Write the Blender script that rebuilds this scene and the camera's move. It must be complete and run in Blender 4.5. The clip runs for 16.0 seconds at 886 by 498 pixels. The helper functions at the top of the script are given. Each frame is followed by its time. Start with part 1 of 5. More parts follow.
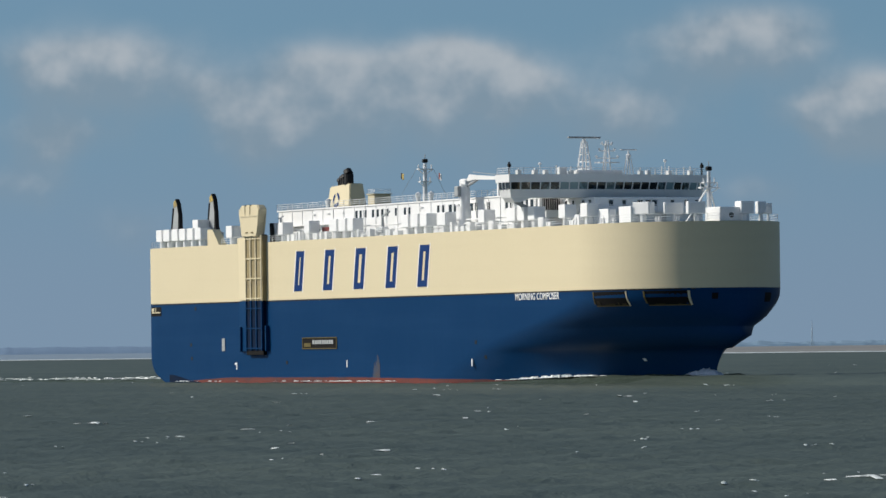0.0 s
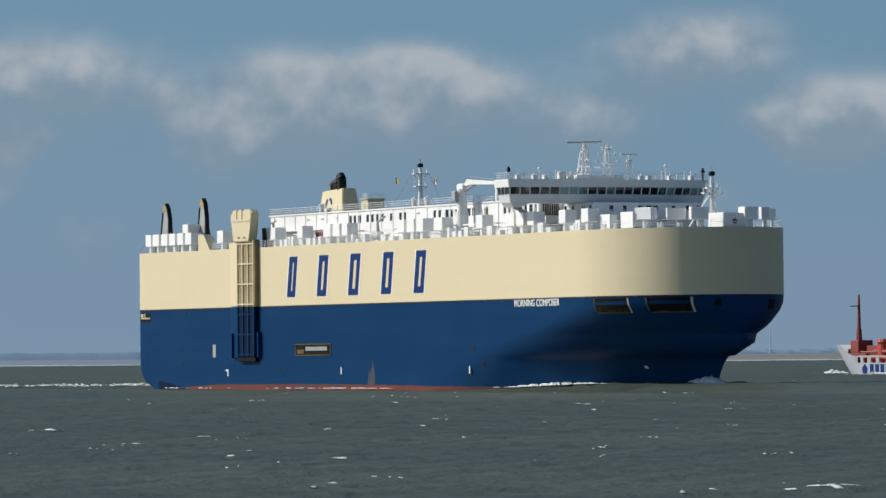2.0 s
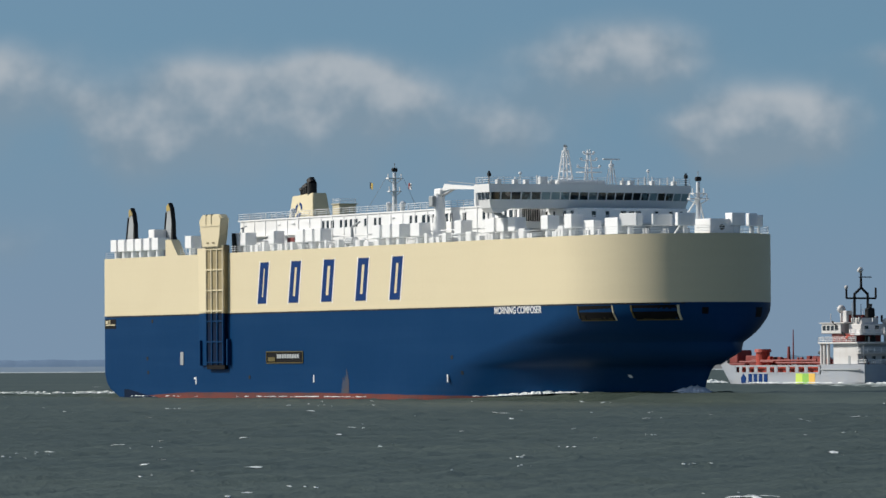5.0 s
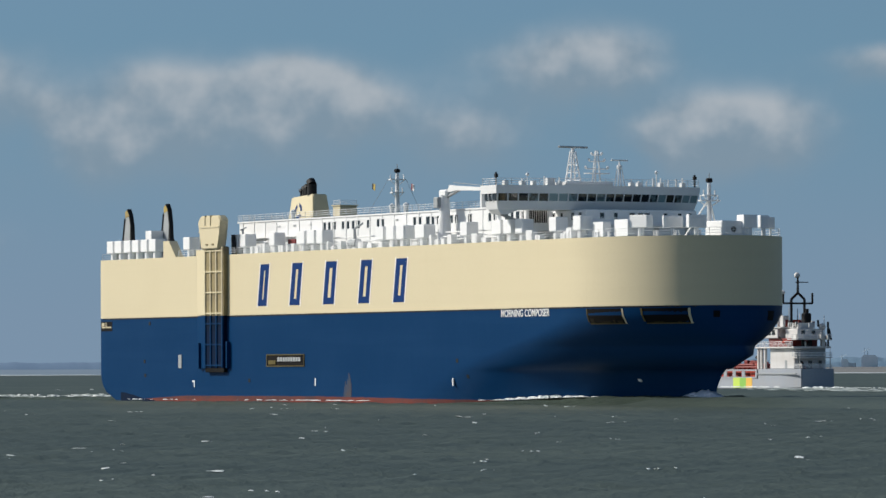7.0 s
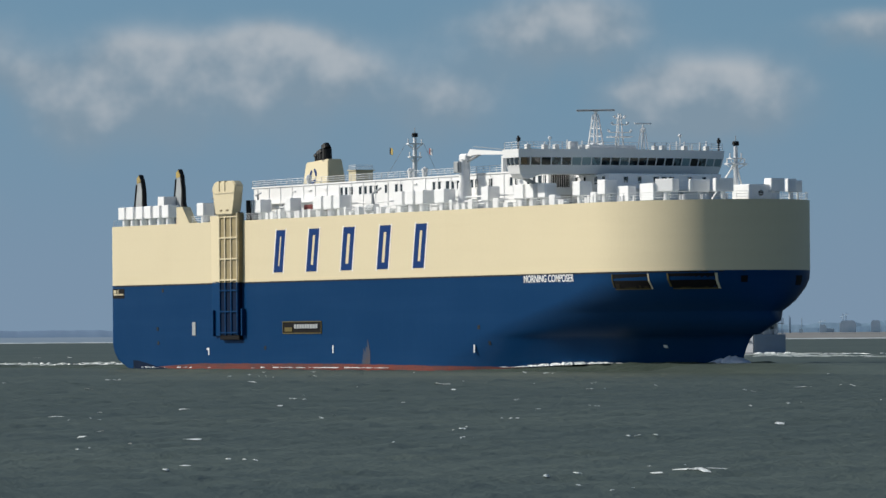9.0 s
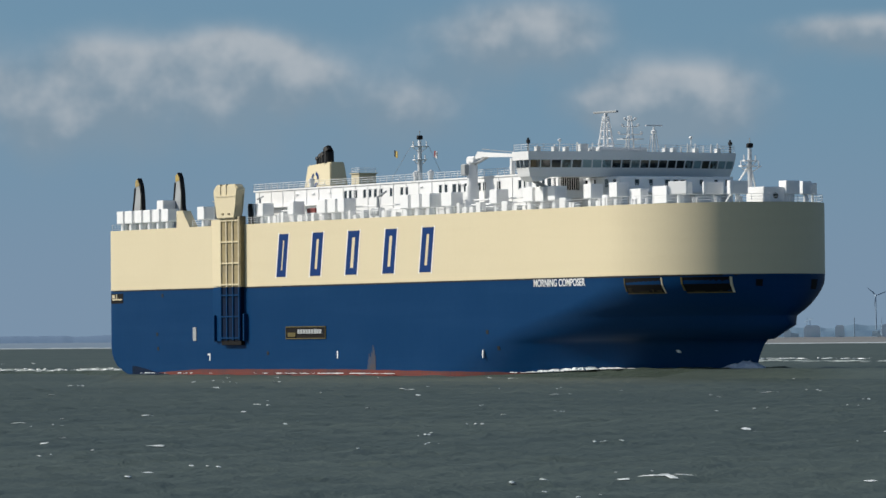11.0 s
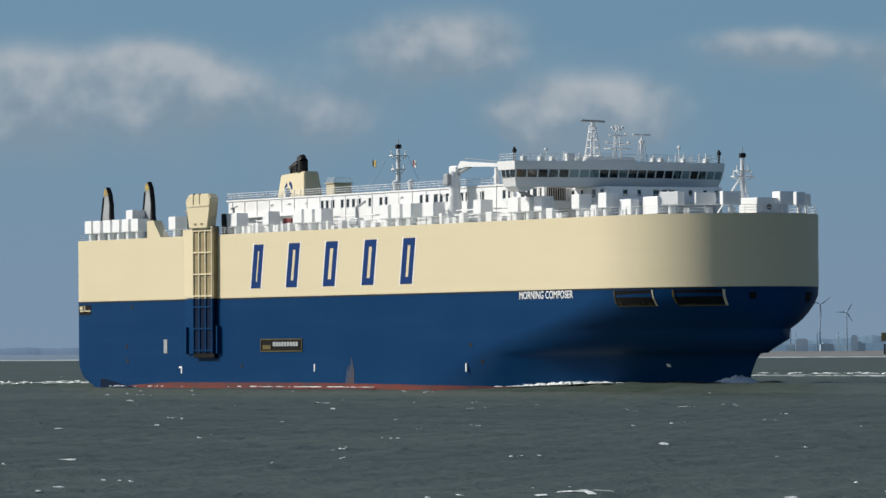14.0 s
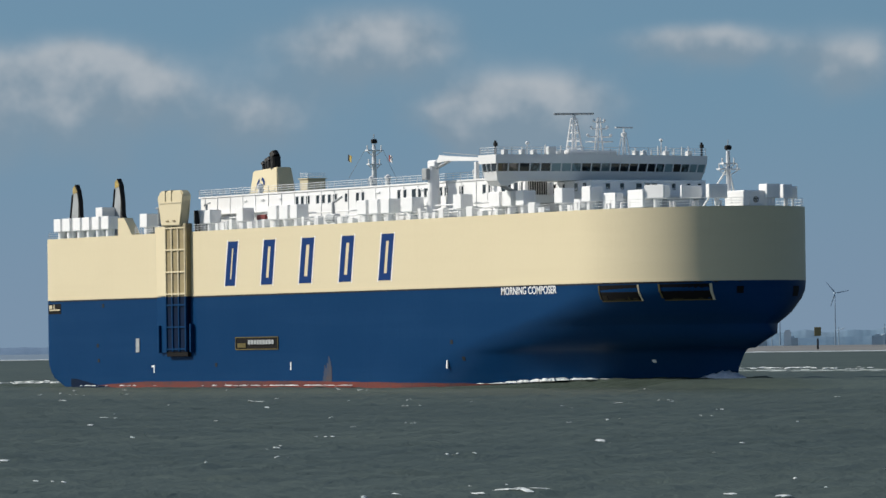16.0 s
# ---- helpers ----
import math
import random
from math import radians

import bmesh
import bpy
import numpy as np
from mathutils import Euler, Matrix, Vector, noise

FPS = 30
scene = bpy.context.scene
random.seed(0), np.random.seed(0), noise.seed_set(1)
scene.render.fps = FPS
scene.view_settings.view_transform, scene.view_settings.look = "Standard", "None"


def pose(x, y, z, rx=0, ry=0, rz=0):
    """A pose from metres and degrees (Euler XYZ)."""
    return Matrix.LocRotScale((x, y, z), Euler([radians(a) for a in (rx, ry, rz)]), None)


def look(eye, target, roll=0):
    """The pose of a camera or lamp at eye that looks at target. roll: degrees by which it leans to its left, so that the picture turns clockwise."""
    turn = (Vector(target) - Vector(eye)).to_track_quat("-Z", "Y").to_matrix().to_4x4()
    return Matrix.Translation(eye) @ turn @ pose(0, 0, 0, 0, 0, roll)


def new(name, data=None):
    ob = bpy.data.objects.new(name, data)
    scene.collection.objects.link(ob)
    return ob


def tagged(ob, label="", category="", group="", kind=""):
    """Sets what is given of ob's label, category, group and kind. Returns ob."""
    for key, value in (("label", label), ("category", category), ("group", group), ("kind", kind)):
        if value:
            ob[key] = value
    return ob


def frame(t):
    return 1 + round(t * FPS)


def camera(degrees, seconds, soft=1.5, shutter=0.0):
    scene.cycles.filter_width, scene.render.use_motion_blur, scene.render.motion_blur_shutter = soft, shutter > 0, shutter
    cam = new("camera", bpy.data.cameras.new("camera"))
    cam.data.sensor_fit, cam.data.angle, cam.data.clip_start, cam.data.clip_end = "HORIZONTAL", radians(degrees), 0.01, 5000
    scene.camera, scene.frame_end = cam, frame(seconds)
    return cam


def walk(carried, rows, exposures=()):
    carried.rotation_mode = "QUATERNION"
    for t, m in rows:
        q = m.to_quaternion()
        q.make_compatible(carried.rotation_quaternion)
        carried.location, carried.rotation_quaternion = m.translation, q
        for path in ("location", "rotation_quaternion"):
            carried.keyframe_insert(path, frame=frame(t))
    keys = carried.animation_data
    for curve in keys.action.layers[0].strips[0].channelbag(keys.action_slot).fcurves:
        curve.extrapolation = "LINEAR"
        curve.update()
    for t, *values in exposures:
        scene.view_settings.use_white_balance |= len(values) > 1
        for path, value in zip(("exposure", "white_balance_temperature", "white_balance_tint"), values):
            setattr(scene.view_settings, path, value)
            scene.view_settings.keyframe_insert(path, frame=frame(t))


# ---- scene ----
# Telephoto view over an estuary; the camera stands on the shore and pans after a car carrier.
EYE_Z = 6.29
PATH = [(0.0, 63.793, 1.016, -0.633), (0.5, 63.753, 0.988, -0.714), (1.0, 63.633, 1.021, -0.616), (1.5, 63.536, 1.04, -0.564),
        (2.0, 63.358, 1.088, -0.494), (2.5, 63.234, 1.094, -0.492), (3.0, 63.146, 1.186, -0.333), (3.5, 62.955, 1.334, -0.375),
        (4.0, 62.754, 1.226, -0.365), (6.5, 62.204, 1.252, -0.272), (7.0, 62.11, 1.208, -0.205), (7.5, 62.047, 1.135, -0.25),
        (8.0, 62.011, 0.908, -0.445), (8.5, 61.953, 0.873, -0.43), (11.0, 61.506, 0.911, -0.458), (11.5, 61.406, 0.926, -0.509),
        (12.0, 61.262, 0.906, -0.464), (12.5, 61.083, 1.009, -0.418), (13.0, 60.998, 1.007, -0.407), (13.5, 60.805, 1.03, -0.234),
        (14.0, 60.612, 1.047, -0.295), (14.5, 60.413, 1.097, -0.388), (15.0, 60.159, 1.075, -0.486), (15.5, 60.075, 1.029, -0.605),
        (16.0, 59.906, 1.013, -0.68)]
cam = camera(9.293, 16.0, soft=1.5)
walk(cam, [(t, pose(0, 0, EYE_Z, 90 + tilt, 0, pan) @ pose(0, 0, 0, 0, 0, lean)) for t, pan, tilt, lean in PATH])
scene.view_settings.exposure = 0.0

# ---- light ----
SUN_TO = Vector((-0.70, -0.70, 0.68)).normalized()
sun_data = bpy.data.lights.new("sun", "SUN")
sun_data.energy, sun_data.angle, sun_data.color = 4.6, radians(0.5), (1.0, 0.95, 0.86)
sun = new("sun", sun_data)
sun.matrix_world = look((0, 0, 300), Vector((0, 0, 300)) - SUN_TO)


class Nodes:
    """Short hand for building node trees."""

    def __init__(self, tree):
        self.tree = tree
        tree.nodes.clear()

    def add(self, kind, inputs=(), **settings):
        n = self.tree.nodes.new(kind)
        for k, v in settings.items():
            setattr(n, k, v)
        for k, v in dict(inputs).items():
            if isinstance(v, bpy.types.NodeSocket):
                self.tree.links.new(v, n.inputs[k])
            else:
                n.inputs[k].default_value = v
        return n

    def math(self, op, a, b=0.0, c=0.0):
        return self.add("ShaderNodeMath", {0: a, 1: b, 2: c}, operation=op).outputs[0]

    def mix(self, f, a, b):
        n = self.add("ShaderNodeMix", {0: f, 6: a, 7: b}, data_type="RGBA")
        return n.outputs[2]

    def ramp(self, v, lo, hi, a=0.0, b=1.0):
        n = self.add("ShaderNodeMapRange", {0: v, 1: lo, 2: hi, 3: a, 4: b}, interpolation_type="SMOOTHSTEP")
        return n.outputs[0]

    def noise(self, vec, scale, detail=4.0, rough=0.55, w=0.0):
        n = self.add("ShaderNodeTexNoise", {"Vector": vec, "Scale": scale, "Detail": detail, "Roughness": rough})
        return n.outputs[0]


# Cumulus clouds of the afternoon sky: bearing, height, half width, half height (degrees), strength.
CLOUDS = [(64.28, 2.52, 1.73, 0.65, 0.75), (63.68, 3.05, 0.56, 0.31, 0.94), (63.11, 2.78, 0.5, 0.35, 0.69), (64.98, 2.94, 0.63, 0.42, 0.75), (65.76, 2.24, 0.56, 0.43, 0.5),
          (67.5, 3.0, 1.04, 0.49, 1.0), (67.87, 2.23, 0.51, 0.35, 0.62), (68.2, 1.7, 0.55, 0.31, 0.44), (67.1, 1.3, 0.55, 0.31, 0.31), (66.23, 2.69, 0.44, 0.31, 0.44),
          (60.88, 3.07, 1.09, 0.51, 0.62), (60.47, 3.3, 0.65, 0.39, 0.62), (58.95, 2.56, 0.81, 0.43, 1.1), (59.68, 2.39, 0.49, 0.3, 0.62), (59.2, 2.18, 0.94, 0.35, 0.5),
          (61.9, 2.4, 0.73, 0.43, 0.53), (60.52, 1.59, 0.41, 0.23, 0.44), (57.11, 3.11, 0.83, 0.26, 1.0), (55.6, 2.93, 0.61, 0.42, 0.81), (70.6, 2.58, 1.16, 0.65, 0.75)]


def make_world():
    world = bpy.data.worlds.new("sky")
    scene.world = world
    world.use_nodes = True
    n = Nodes(world.node_tree)
    way = n.add("ShaderNodeTexCoord").outputs["Generated"]
    xyz = n.add("ShaderNodeSeparateXYZ", {0: way}).outputs
    lifted = n.add("ShaderNodeCombineXYZ", {0: xyz[0], 1: xyz[1], 2: n.math("ADD", n.math("MAXIMUM", xyz[2], 0.0), 0.42)}).outputs[0]
    lifted = n.add("ShaderNodeVectorMath", {0: lifted}, operation="NORMALIZE").outputs[0]
    sky = n.add("ShaderNodeTexSky", {"Vector": lifted}, sky_type="NISHITA", sun_disc=False, sun_elevation=math.asin(SUN_TO.z),
                sun_rotation=math.atan2(SUN_TO.x, SUN_TO.y), altitude=0.0, air_density=1.0, dust_density=1.2, ozone_density=1.0).outputs[0]
    sky = n.add("ShaderNodeMix", {0: 1.0, 6: sky, 7: (0.92, 1.0, 0.98, 1)}, data_type="RGBA", blend_type="MULTIPLY").outputs[2]
    az = n.math("MULTIPLY", n.math("ARCTAN2", n.math("MULTIPLY", xyz[0], -1.0), xyz[1]), 57.29578)
    el = n.math("MULTIPLY", n.math("ARCSINE", xyz[2]), 57.29578)
    flat = n.add("ShaderNodeCombineXYZ", {0: az, 1: el, 2: 0.0}).outputs[0]
    billow = n.noise(flat, 1.1, 3.5, 0.5)
    warp = n.noise(n.add("ShaderNodeVectorMath", {0: flat, 1: (7.3, 1.9, 4.0)}, operation="ADD").outputs[0], 2.0, 3.0, 0.5)
    azw = n.math("ADD", az, n.math("MULTIPLY", n.math("SUBTRACT", warp, 0.5), 0.5))
    elw = n.math("ADD", el, n.math("MULTIPLY", n.math("SUBTRACT", billow, 0.5), 0.36))
    total = lift = None
    for a, e, w, h, s in CLOUDS:
        u = n.math("DIVIDE", n.math("SUBTRACT", azw, a), w)
        v = n.math("DIVIDE", n.math("SUBTRACT", elw, e), h)
        # crisp heads, ragged soft undersides
        v2 = n.math("MULTIPLY", n.math("MULTIPLY", v, v), n.ramp(v, -0.3, 0.5, 1.0, 1.9))
        d = n.math("ADD", n.math("MULTIPLY", u, u), v2)
        g = n.math("MULTIPLY", n.math("EXPONENT", n.math("MULTIPLY", d, -1.0)), s)
        total = g if total is None else n.math("ADD", total, g)
        gv = n.math("MULTIPLY", g, v)
        lift = gv if lift is None else n.math("ADD", lift, gv)
    lift = n.math("DIVIDE", lift, n.math("ADD", total, 0.1))
    # unseen scattered cumulus added higher up, its amount set to fill the shade
    spread = n.ramp(n.noise(way, 3.2, 6.0, 0.6), 0.46, 0.66)
    high = n.ramp(xyz[2], 0.08, 0.2)
    total = n.math("ADD", total, n.math("MULTIPLY", spread, n.math("MULTIPLY", high, 0.55)))
    body = n.math("ADD", total, n.math("MULTIPLY", n.math("SUBTRACT", billow, 0.5), 0.45))
    mask = n.ramp(body, 0.02, 0.85, 0.0, 0.77)
    lit = n.ramp(n.math("ADD", n.noise(flat, 1.9, 3.0, 0.5), n.math("ADD", n.math("MULTIPLY", body, 0.2), n.math("MULTIPLY", lift, 0.45))), 0.42, 1.0)
    white = n.mix(lit, (2.15, 2.85, 3.5, 1), (4.6, 4.85, 5.1, 1))
    haze = n.ramp(el, 9.0, 0.8, 0.0, 0.85)
    air = n.mix(haze, sky, n.mix(n.ramp(el, 0.0, 3.6), (1.95, 2.8, 3.8, 1), (1.5, 2.85, 3.8, 1)))
    colour = n.mix(mask, air, white)
    back = n.add("ShaderNodeBackground", {"Color": colour, "Strength": 0.103})
    n.add("ShaderNodeOutputWorld", {"Surface": back.outputs[0]})


make_world()


# ---- materials ----
def paint(name, colour, rough=0.4, wear=(0.5, 0.5, 0.5), amount=0.15, scale=0.35, streak=0.0, metal=0.0, bump=0.02, gloss=0.5):
    """Painted steel: two scales of dirt, streaks that run down, and slightly buckled plates."""
    m = bpy.data.materials.new(name)
    m.use_nodes = True
    n = Nodes(m.node_tree)
    pos = n.add("ShaderNodeTexCoord").outputs["Object"]
    big = n.noise(pos, scale * 0.25, 4.0)
    fine = n.noise(pos, scale * 6.0, 5.0, 0.65)
    down = n.noise(n.add("ShaderNodeMapping", {"Vector": pos, "Scale": (1.6, 1.6, 0.06)}).outputs[0], 1.0, 4.0)
    dirt = n.math("MULTIPLY", n.ramp(n.math("ADD", n.math("MULTIPLY", big, 0.6), n.math("MULTIPLY", fine, 0.4)), 0.42, 0.68), amount)
    dirt = n.math("ADD", dirt, n.math("MULTIPLY", n.ramp(down, 0.52, 0.78), streak))
    strake = n.ramp(n.noise(n.add("ShaderNodeMapping", {"Vector": pos, "Scale": (0.02, 0.05, 0.42)}).outputs[0], 1.0, 3.0), 0.45, 0.62)
    dirt = n.math("ADD", dirt, n.math("MULTIPLY", strake, amount * 0.6))
    col = n.mix(dirt, (*colour, 1), (*wear, 1))
    hgt = n.math("ADD", n.math("MULTIPLY", n.noise(pos, 0.45, 2.0), 1.0), n.math("MULTIPLY", fine, 0.04))
    relief = n.add("ShaderNodeBump", {"Height": hgt, "Strength": 0.5, "Distance": bump})
    s = n.add("ShaderNodeBsdfPrincipled", {"Base Color": col, "Roughness": n.math("ADD", rough, n.math("MULTIPLY", fine, 0.12)), "Metallic": metal, "Specular IOR Level": gloss,
                                            "Normal": relief.outputs[0]})
    n.add("ShaderNodeOutputMaterial", {"Surface": s.outputs[0]})
    return m


CREAM = paint("cream_paint", (0.675, 0.583, 0.383), 0.5, (0.58, 0.49, 0.31), 0.16, 0.3, 0.10)
NAVY = paint("navy_paint", (0.0035, 0.036, 0.108), 0.3, (0.009, 0.047, 0.128), 0.4, 0.3, 0.2, gloss=0.03)
RED_BOOT = paint("red_antifouling", (0.17, 0.04, 0.03), 0.7, (0.06, 0.04, 0.045), 0.6, 0.8, 0.5, gloss=0.15)
WHITE = paint("white_paint", (0.81, 0.81, 0.81), 0.45, (0.62, 0.6, 0.56), 0.16, 0.5, 0.12)
# whiter than WHITE, so colour makes up for weak bounce on the bridge
BRIGHT_WHITE = paint("brightened_white_paint", (0.86, 0.86, 0.86), 0.4, (0.7, 0.68, 0.66), 0.14, 0.5, 0.1)
ROOF = paint("grey_green_roof_deck", (0.16, 0.2, 0.18), 0.65, (0.2, 0.19, 0.17), 0.4, 0.6)
# navy darkened by shade put into the colour, under streaked grime
SHADE_NAVY = paint("grimy_shade_navy", (0.002, 0.012, 0.042), 0.45, (0.004, 0.01, 0.02), 0.5, 1.0, 0.4, gloss=0.05)
OFF_WHITE = paint("weathered_white_paint", (0.64, 0.63, 0.62), 0.5, (0.42, 0.36, 0.32), 0.35, 0.8, 0.3)
GREY = paint("grey_paint", (0.33, 0.35, 0.36), 0.5, (0.22, 0.22, 0.22), 0.3, 0.5, 0.15)
# near-black that stands for the unlit depth of openings
DARK = paint("near_black_fill", (0.007, 0.007, 0.008), 0.7, (0.02, 0.018, 0.016), 0.4, gloss=0.08)
BLACK = paint("soot_black_paint", (0.01, 0.01, 0.011), 0.5, (0.03, 0.03, 0.03), 0.3, gloss=0.2)
BLUE_SIGN = paint("sign_blue", (0.003, 0.034, 0.15), 0.5, (0.01, 0.045, 0.16), 0.15, gloss=0.08)
YELLOW = paint("worn_yellow_paint", (0.42, 0.30, 0.06), 0.55, (0.2, 0.16, 0.1), 0.5, 1.0, 0.3)
DECK = paint("pale_green_grey_deck", (0.36, 0.41, 0.38), 0.6, (0.3, 0.29, 0.26), 0.4)
# olive carries the recess shade of the cream ramp in its colour
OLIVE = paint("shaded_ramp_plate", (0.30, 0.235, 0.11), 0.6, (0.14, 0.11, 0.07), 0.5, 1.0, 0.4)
# cream with some shade mixed into the colour
TAN = paint("tan_shaded_paint", (0.62, 0.54, 0.36), 0.5, (0.4, 0.34, 0.24), 0.2)
def lit_pane_glass():
    """Bridge panes: dark or teal at random, the light of the far windows painted into the colour."""
    m = bpy.data.materials.new("bridge_glass_painted_light")
    m.use_nodes = True
    n = Nodes(m.node_tree)
    pick = n.add("ShaderNodeObjectInfo").outputs["Random"]
    pos = n.add("ShaderNodeTexCoord").outputs["Object"]
    f = n.ramp(n.math("ADD", pick, n.math("MULTIPLY", n.noise(pos, 0.9, 2.0), 0.7)), 0.85, 1.1)
    s = n.add("ShaderNodeBsdfPrincipled", {"Base Color": n.mix(f, (0.005, 0.007, 0.01, 1), (0.22, 0.33, 0.36, 1)), "Roughness": 0.06, "Specular IOR Level": 0.8})
    n.add("ShaderNodeOutputMaterial", {"Surface": s.outputs[0]})
    return m


PANE = lit_pane_glass()
GLASS = paint("dark_window_glass", (0.012, 0.018, 0.022), 0.06, (0.03, 0.04, 0.045), 0.4, 1.5, bump=0.004, gloss=0.9)
DULL_YELLOW = paint("dull_yellow_board", (0.24, 0.2, 0.09), 0.7, (0.15, 0.14, 0.08), 0.5, 1.0)
# gear colour darkened to stand in for the shade inside the opening
GEAR_SHADE = paint("shade_dimmed_mooring_gear", (0.045, 0.036, 0.018), 0.7, (0.01, 0.01, 0.01), 0.7, 1.5, gloss=0.1)
DIM_YELLOW = paint("dim_yellow_paint", (0.13, 0.105, 0.04), 0.6, (0.03, 0.03, 0.025), 0.6, 1.0, 0.4, gloss=0.1)
RUST = paint("rust_stain", (0.06, 0.034, 0.022), 0.8, (0.012, 0.034, 0.08), 0.9, 1.6, 0.7)
HULL_GREY = paint("pale_grey_hull", (0.33, 0.36, 0.41), 0.45, (0.38, 0.35, 0.31), 0.3, 0.8, 0.3)
# hull grey made darker and bluer, with the aft face's shade in the colour
STERN_GREY = paint("shaded_hull_grey", (0.26, 0.31, 0.37), 0.5, (0.2, 0.2, 0.2), 0.3, 0.8, 0.2)
ORANGE_RED = paint("orange_red_paint", (0.42, 0.032, 0.010), 0.5, (0.22, 0.03, 0.02), 0.4, 1.0, 0.2)
DEEP_RED = paint("deep_red_paint", (0.22, 0.02, 0.014), 0.5, (0.12, 0.03, 0.03), 0.4, 1.0, 0.2)
LIME = paint("lime_panel", (0.55, 0.72, 0.1), 0.5, (0.4, 0.5, 0.1), 0.2)
GREEN = paint("green_panel", (0.25, 0.52, 0.08), 0.5, (0.2, 0.4, 0.1), 0.2)
AMBER = paint("amber_panel", (0.8, 0.48, 0.08), 0.5, (0.6, 0.4, 0.1), 0.2)


def matte(name, colour, other, scale, rough=0.9, bump=0.3, alpha=False):
    m = bpy.data.materials.new(name)
    m.use_nodes = True
    n = Nodes(m.node_tree)
    pos = n.add("ShaderNodeTexCoord").outputs["Object"]
    a = n.noise(pos, scale, 6.0, 0.65)
    b = n.noise(pos, scale * 0.12, 3.0)
    f = n.ramp(n.math("ADD", n.math("MULTIPLY", a, 0.6), n.math("MULTIPLY", b, 0.4)), 0.4, 0.62)
    relief = n.add("ShaderNodeBump", {"Height": a, "Strength": 0.6, "Distance": bump})
    s = n.add("ShaderNodeBsdfPrincipled", {"Base Color": n.mix(f, (*colour, 1), (*other, 1)), "Roughness": rough, "Normal": relief.outputs[0]})
    n.add("ShaderNodeOutputMaterial", {"Surface": s.outputs[0]})
    return m


FOAM = matte("foam", (0.78, 0.80, 0.80), (0.5, 0.56, 0.56), 1.2)
THIN_FOAM = matte("thin_foam", (0.34, 0.38, 0.38), (0.16, 0.2, 0.19), 0.8)
SPRAY = matte("bow_spray", (0.62, 0.68, 0.78), (0.42, 0.5, 0.62), 1.0)
SAND = matte("wet_sand", (0.16, 0.16, 0.155), (0.125, 0.13, 0.13), 0.02)
# the haze of distance is put into PALE_FLAT and the FAR_ colours
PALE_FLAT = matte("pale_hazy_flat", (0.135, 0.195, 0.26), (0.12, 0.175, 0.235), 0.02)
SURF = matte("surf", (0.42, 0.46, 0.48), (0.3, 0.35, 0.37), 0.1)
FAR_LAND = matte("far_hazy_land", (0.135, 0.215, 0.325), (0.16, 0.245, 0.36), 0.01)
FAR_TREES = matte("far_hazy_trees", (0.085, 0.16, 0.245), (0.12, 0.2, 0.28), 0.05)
FAR_WOODS = matte("far_hazy_woods", (0.13, 0.22, 0.31), (0.16, 0.25, 0.34), 0.04)
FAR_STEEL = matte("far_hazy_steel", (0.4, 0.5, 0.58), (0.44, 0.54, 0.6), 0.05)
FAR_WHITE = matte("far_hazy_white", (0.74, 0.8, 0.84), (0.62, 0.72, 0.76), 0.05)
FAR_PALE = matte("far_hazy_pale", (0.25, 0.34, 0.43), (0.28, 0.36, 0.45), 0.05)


def make_water():
    m = bpy.data.materials.new("estuary_water")
    m.use_nodes = True
    n = Nodes(m.node_tree)
    pos = n.add("ShaderNodeTexCoord").outputs["Object"]
    drift = n.noise(pos, 0.012, 3.0)
    streak = n.noise(n.add("ShaderNodeMapping", {"Vector": pos, "Rotation": (0, 0, 0.5), "Scale": (0.05, 0.22, 1)}).outputs[0], 1.0, 5.0, 0.6)
    f = n.ramp(n.math("ADD", n.math("MULTIPLY", drift, 0.5), n.math("MULTIPLY", streak, 0.5)), 0.4, 0.62)
    col = n.mix(f, (0.045, 0.061, 0.051, 1), (0.062, 0.080, 0.065, 1))
    small = n.noise(pos, 2.4, 5.0, 0.65)
    mid = n.noise(pos, 0.8, 3.0, 0.55)
    h = n.math("ADD", n.math("MULTIPLY", small, 0.5), mid)
    relief = n.add("ShaderNodeBump", {"Height": h, "Strength": 0.9, "Distance": 0.22})
    # silty water: mostly scattered light from within, with a weak broken gloss on top
    silt = n.add("ShaderNodeBsdfDiffuse", {"Color": col, "Normal": relief.outputs[0]})
    gloss = n.add("ShaderNodeBsdfGlossy", {"Color": (0.9, 0.95, 1.0, 1), "Roughness": 0.3, "Normal": relief.outputs[0]})
    fres = n.add("ShaderNodeFresnel", {"IOR": 1.33, "Normal": relief.outputs[0]}).outputs[0]
    s = n.add("ShaderNodeMixShader", {0: n.math("MULTIPLY", fres, 0.12), 1: silt.outputs[0], 2: gloss.outputs[0]})
    n.add("ShaderNodeOutputMaterial", {"Surface": s.outputs[0]})
    return m


WATER = make_water()


# ---- mesh helpers ----
def box(bm, x0, x1, y0, y1, z0, z1, bevel=0.0):
    vs = [bm.verts.new((x, y, z)) for x in (x0, x1) for y in (y0, y1) for z in (z0, z1)]
    faces = [bm.faces.new([vs[i] for i in q]) for q in ((0, 1, 3, 2), (4, 6, 7, 5), (0, 4, 5, 1), (2, 3, 7, 6), (0, 2, 6, 4), (1, 5, 7, 3))]
    if bevel:
        bmesh.ops.bevel(bm, geom=list({e for f in faces for e in f.edges}), offset=bevel, segments=1, affect="EDGES")


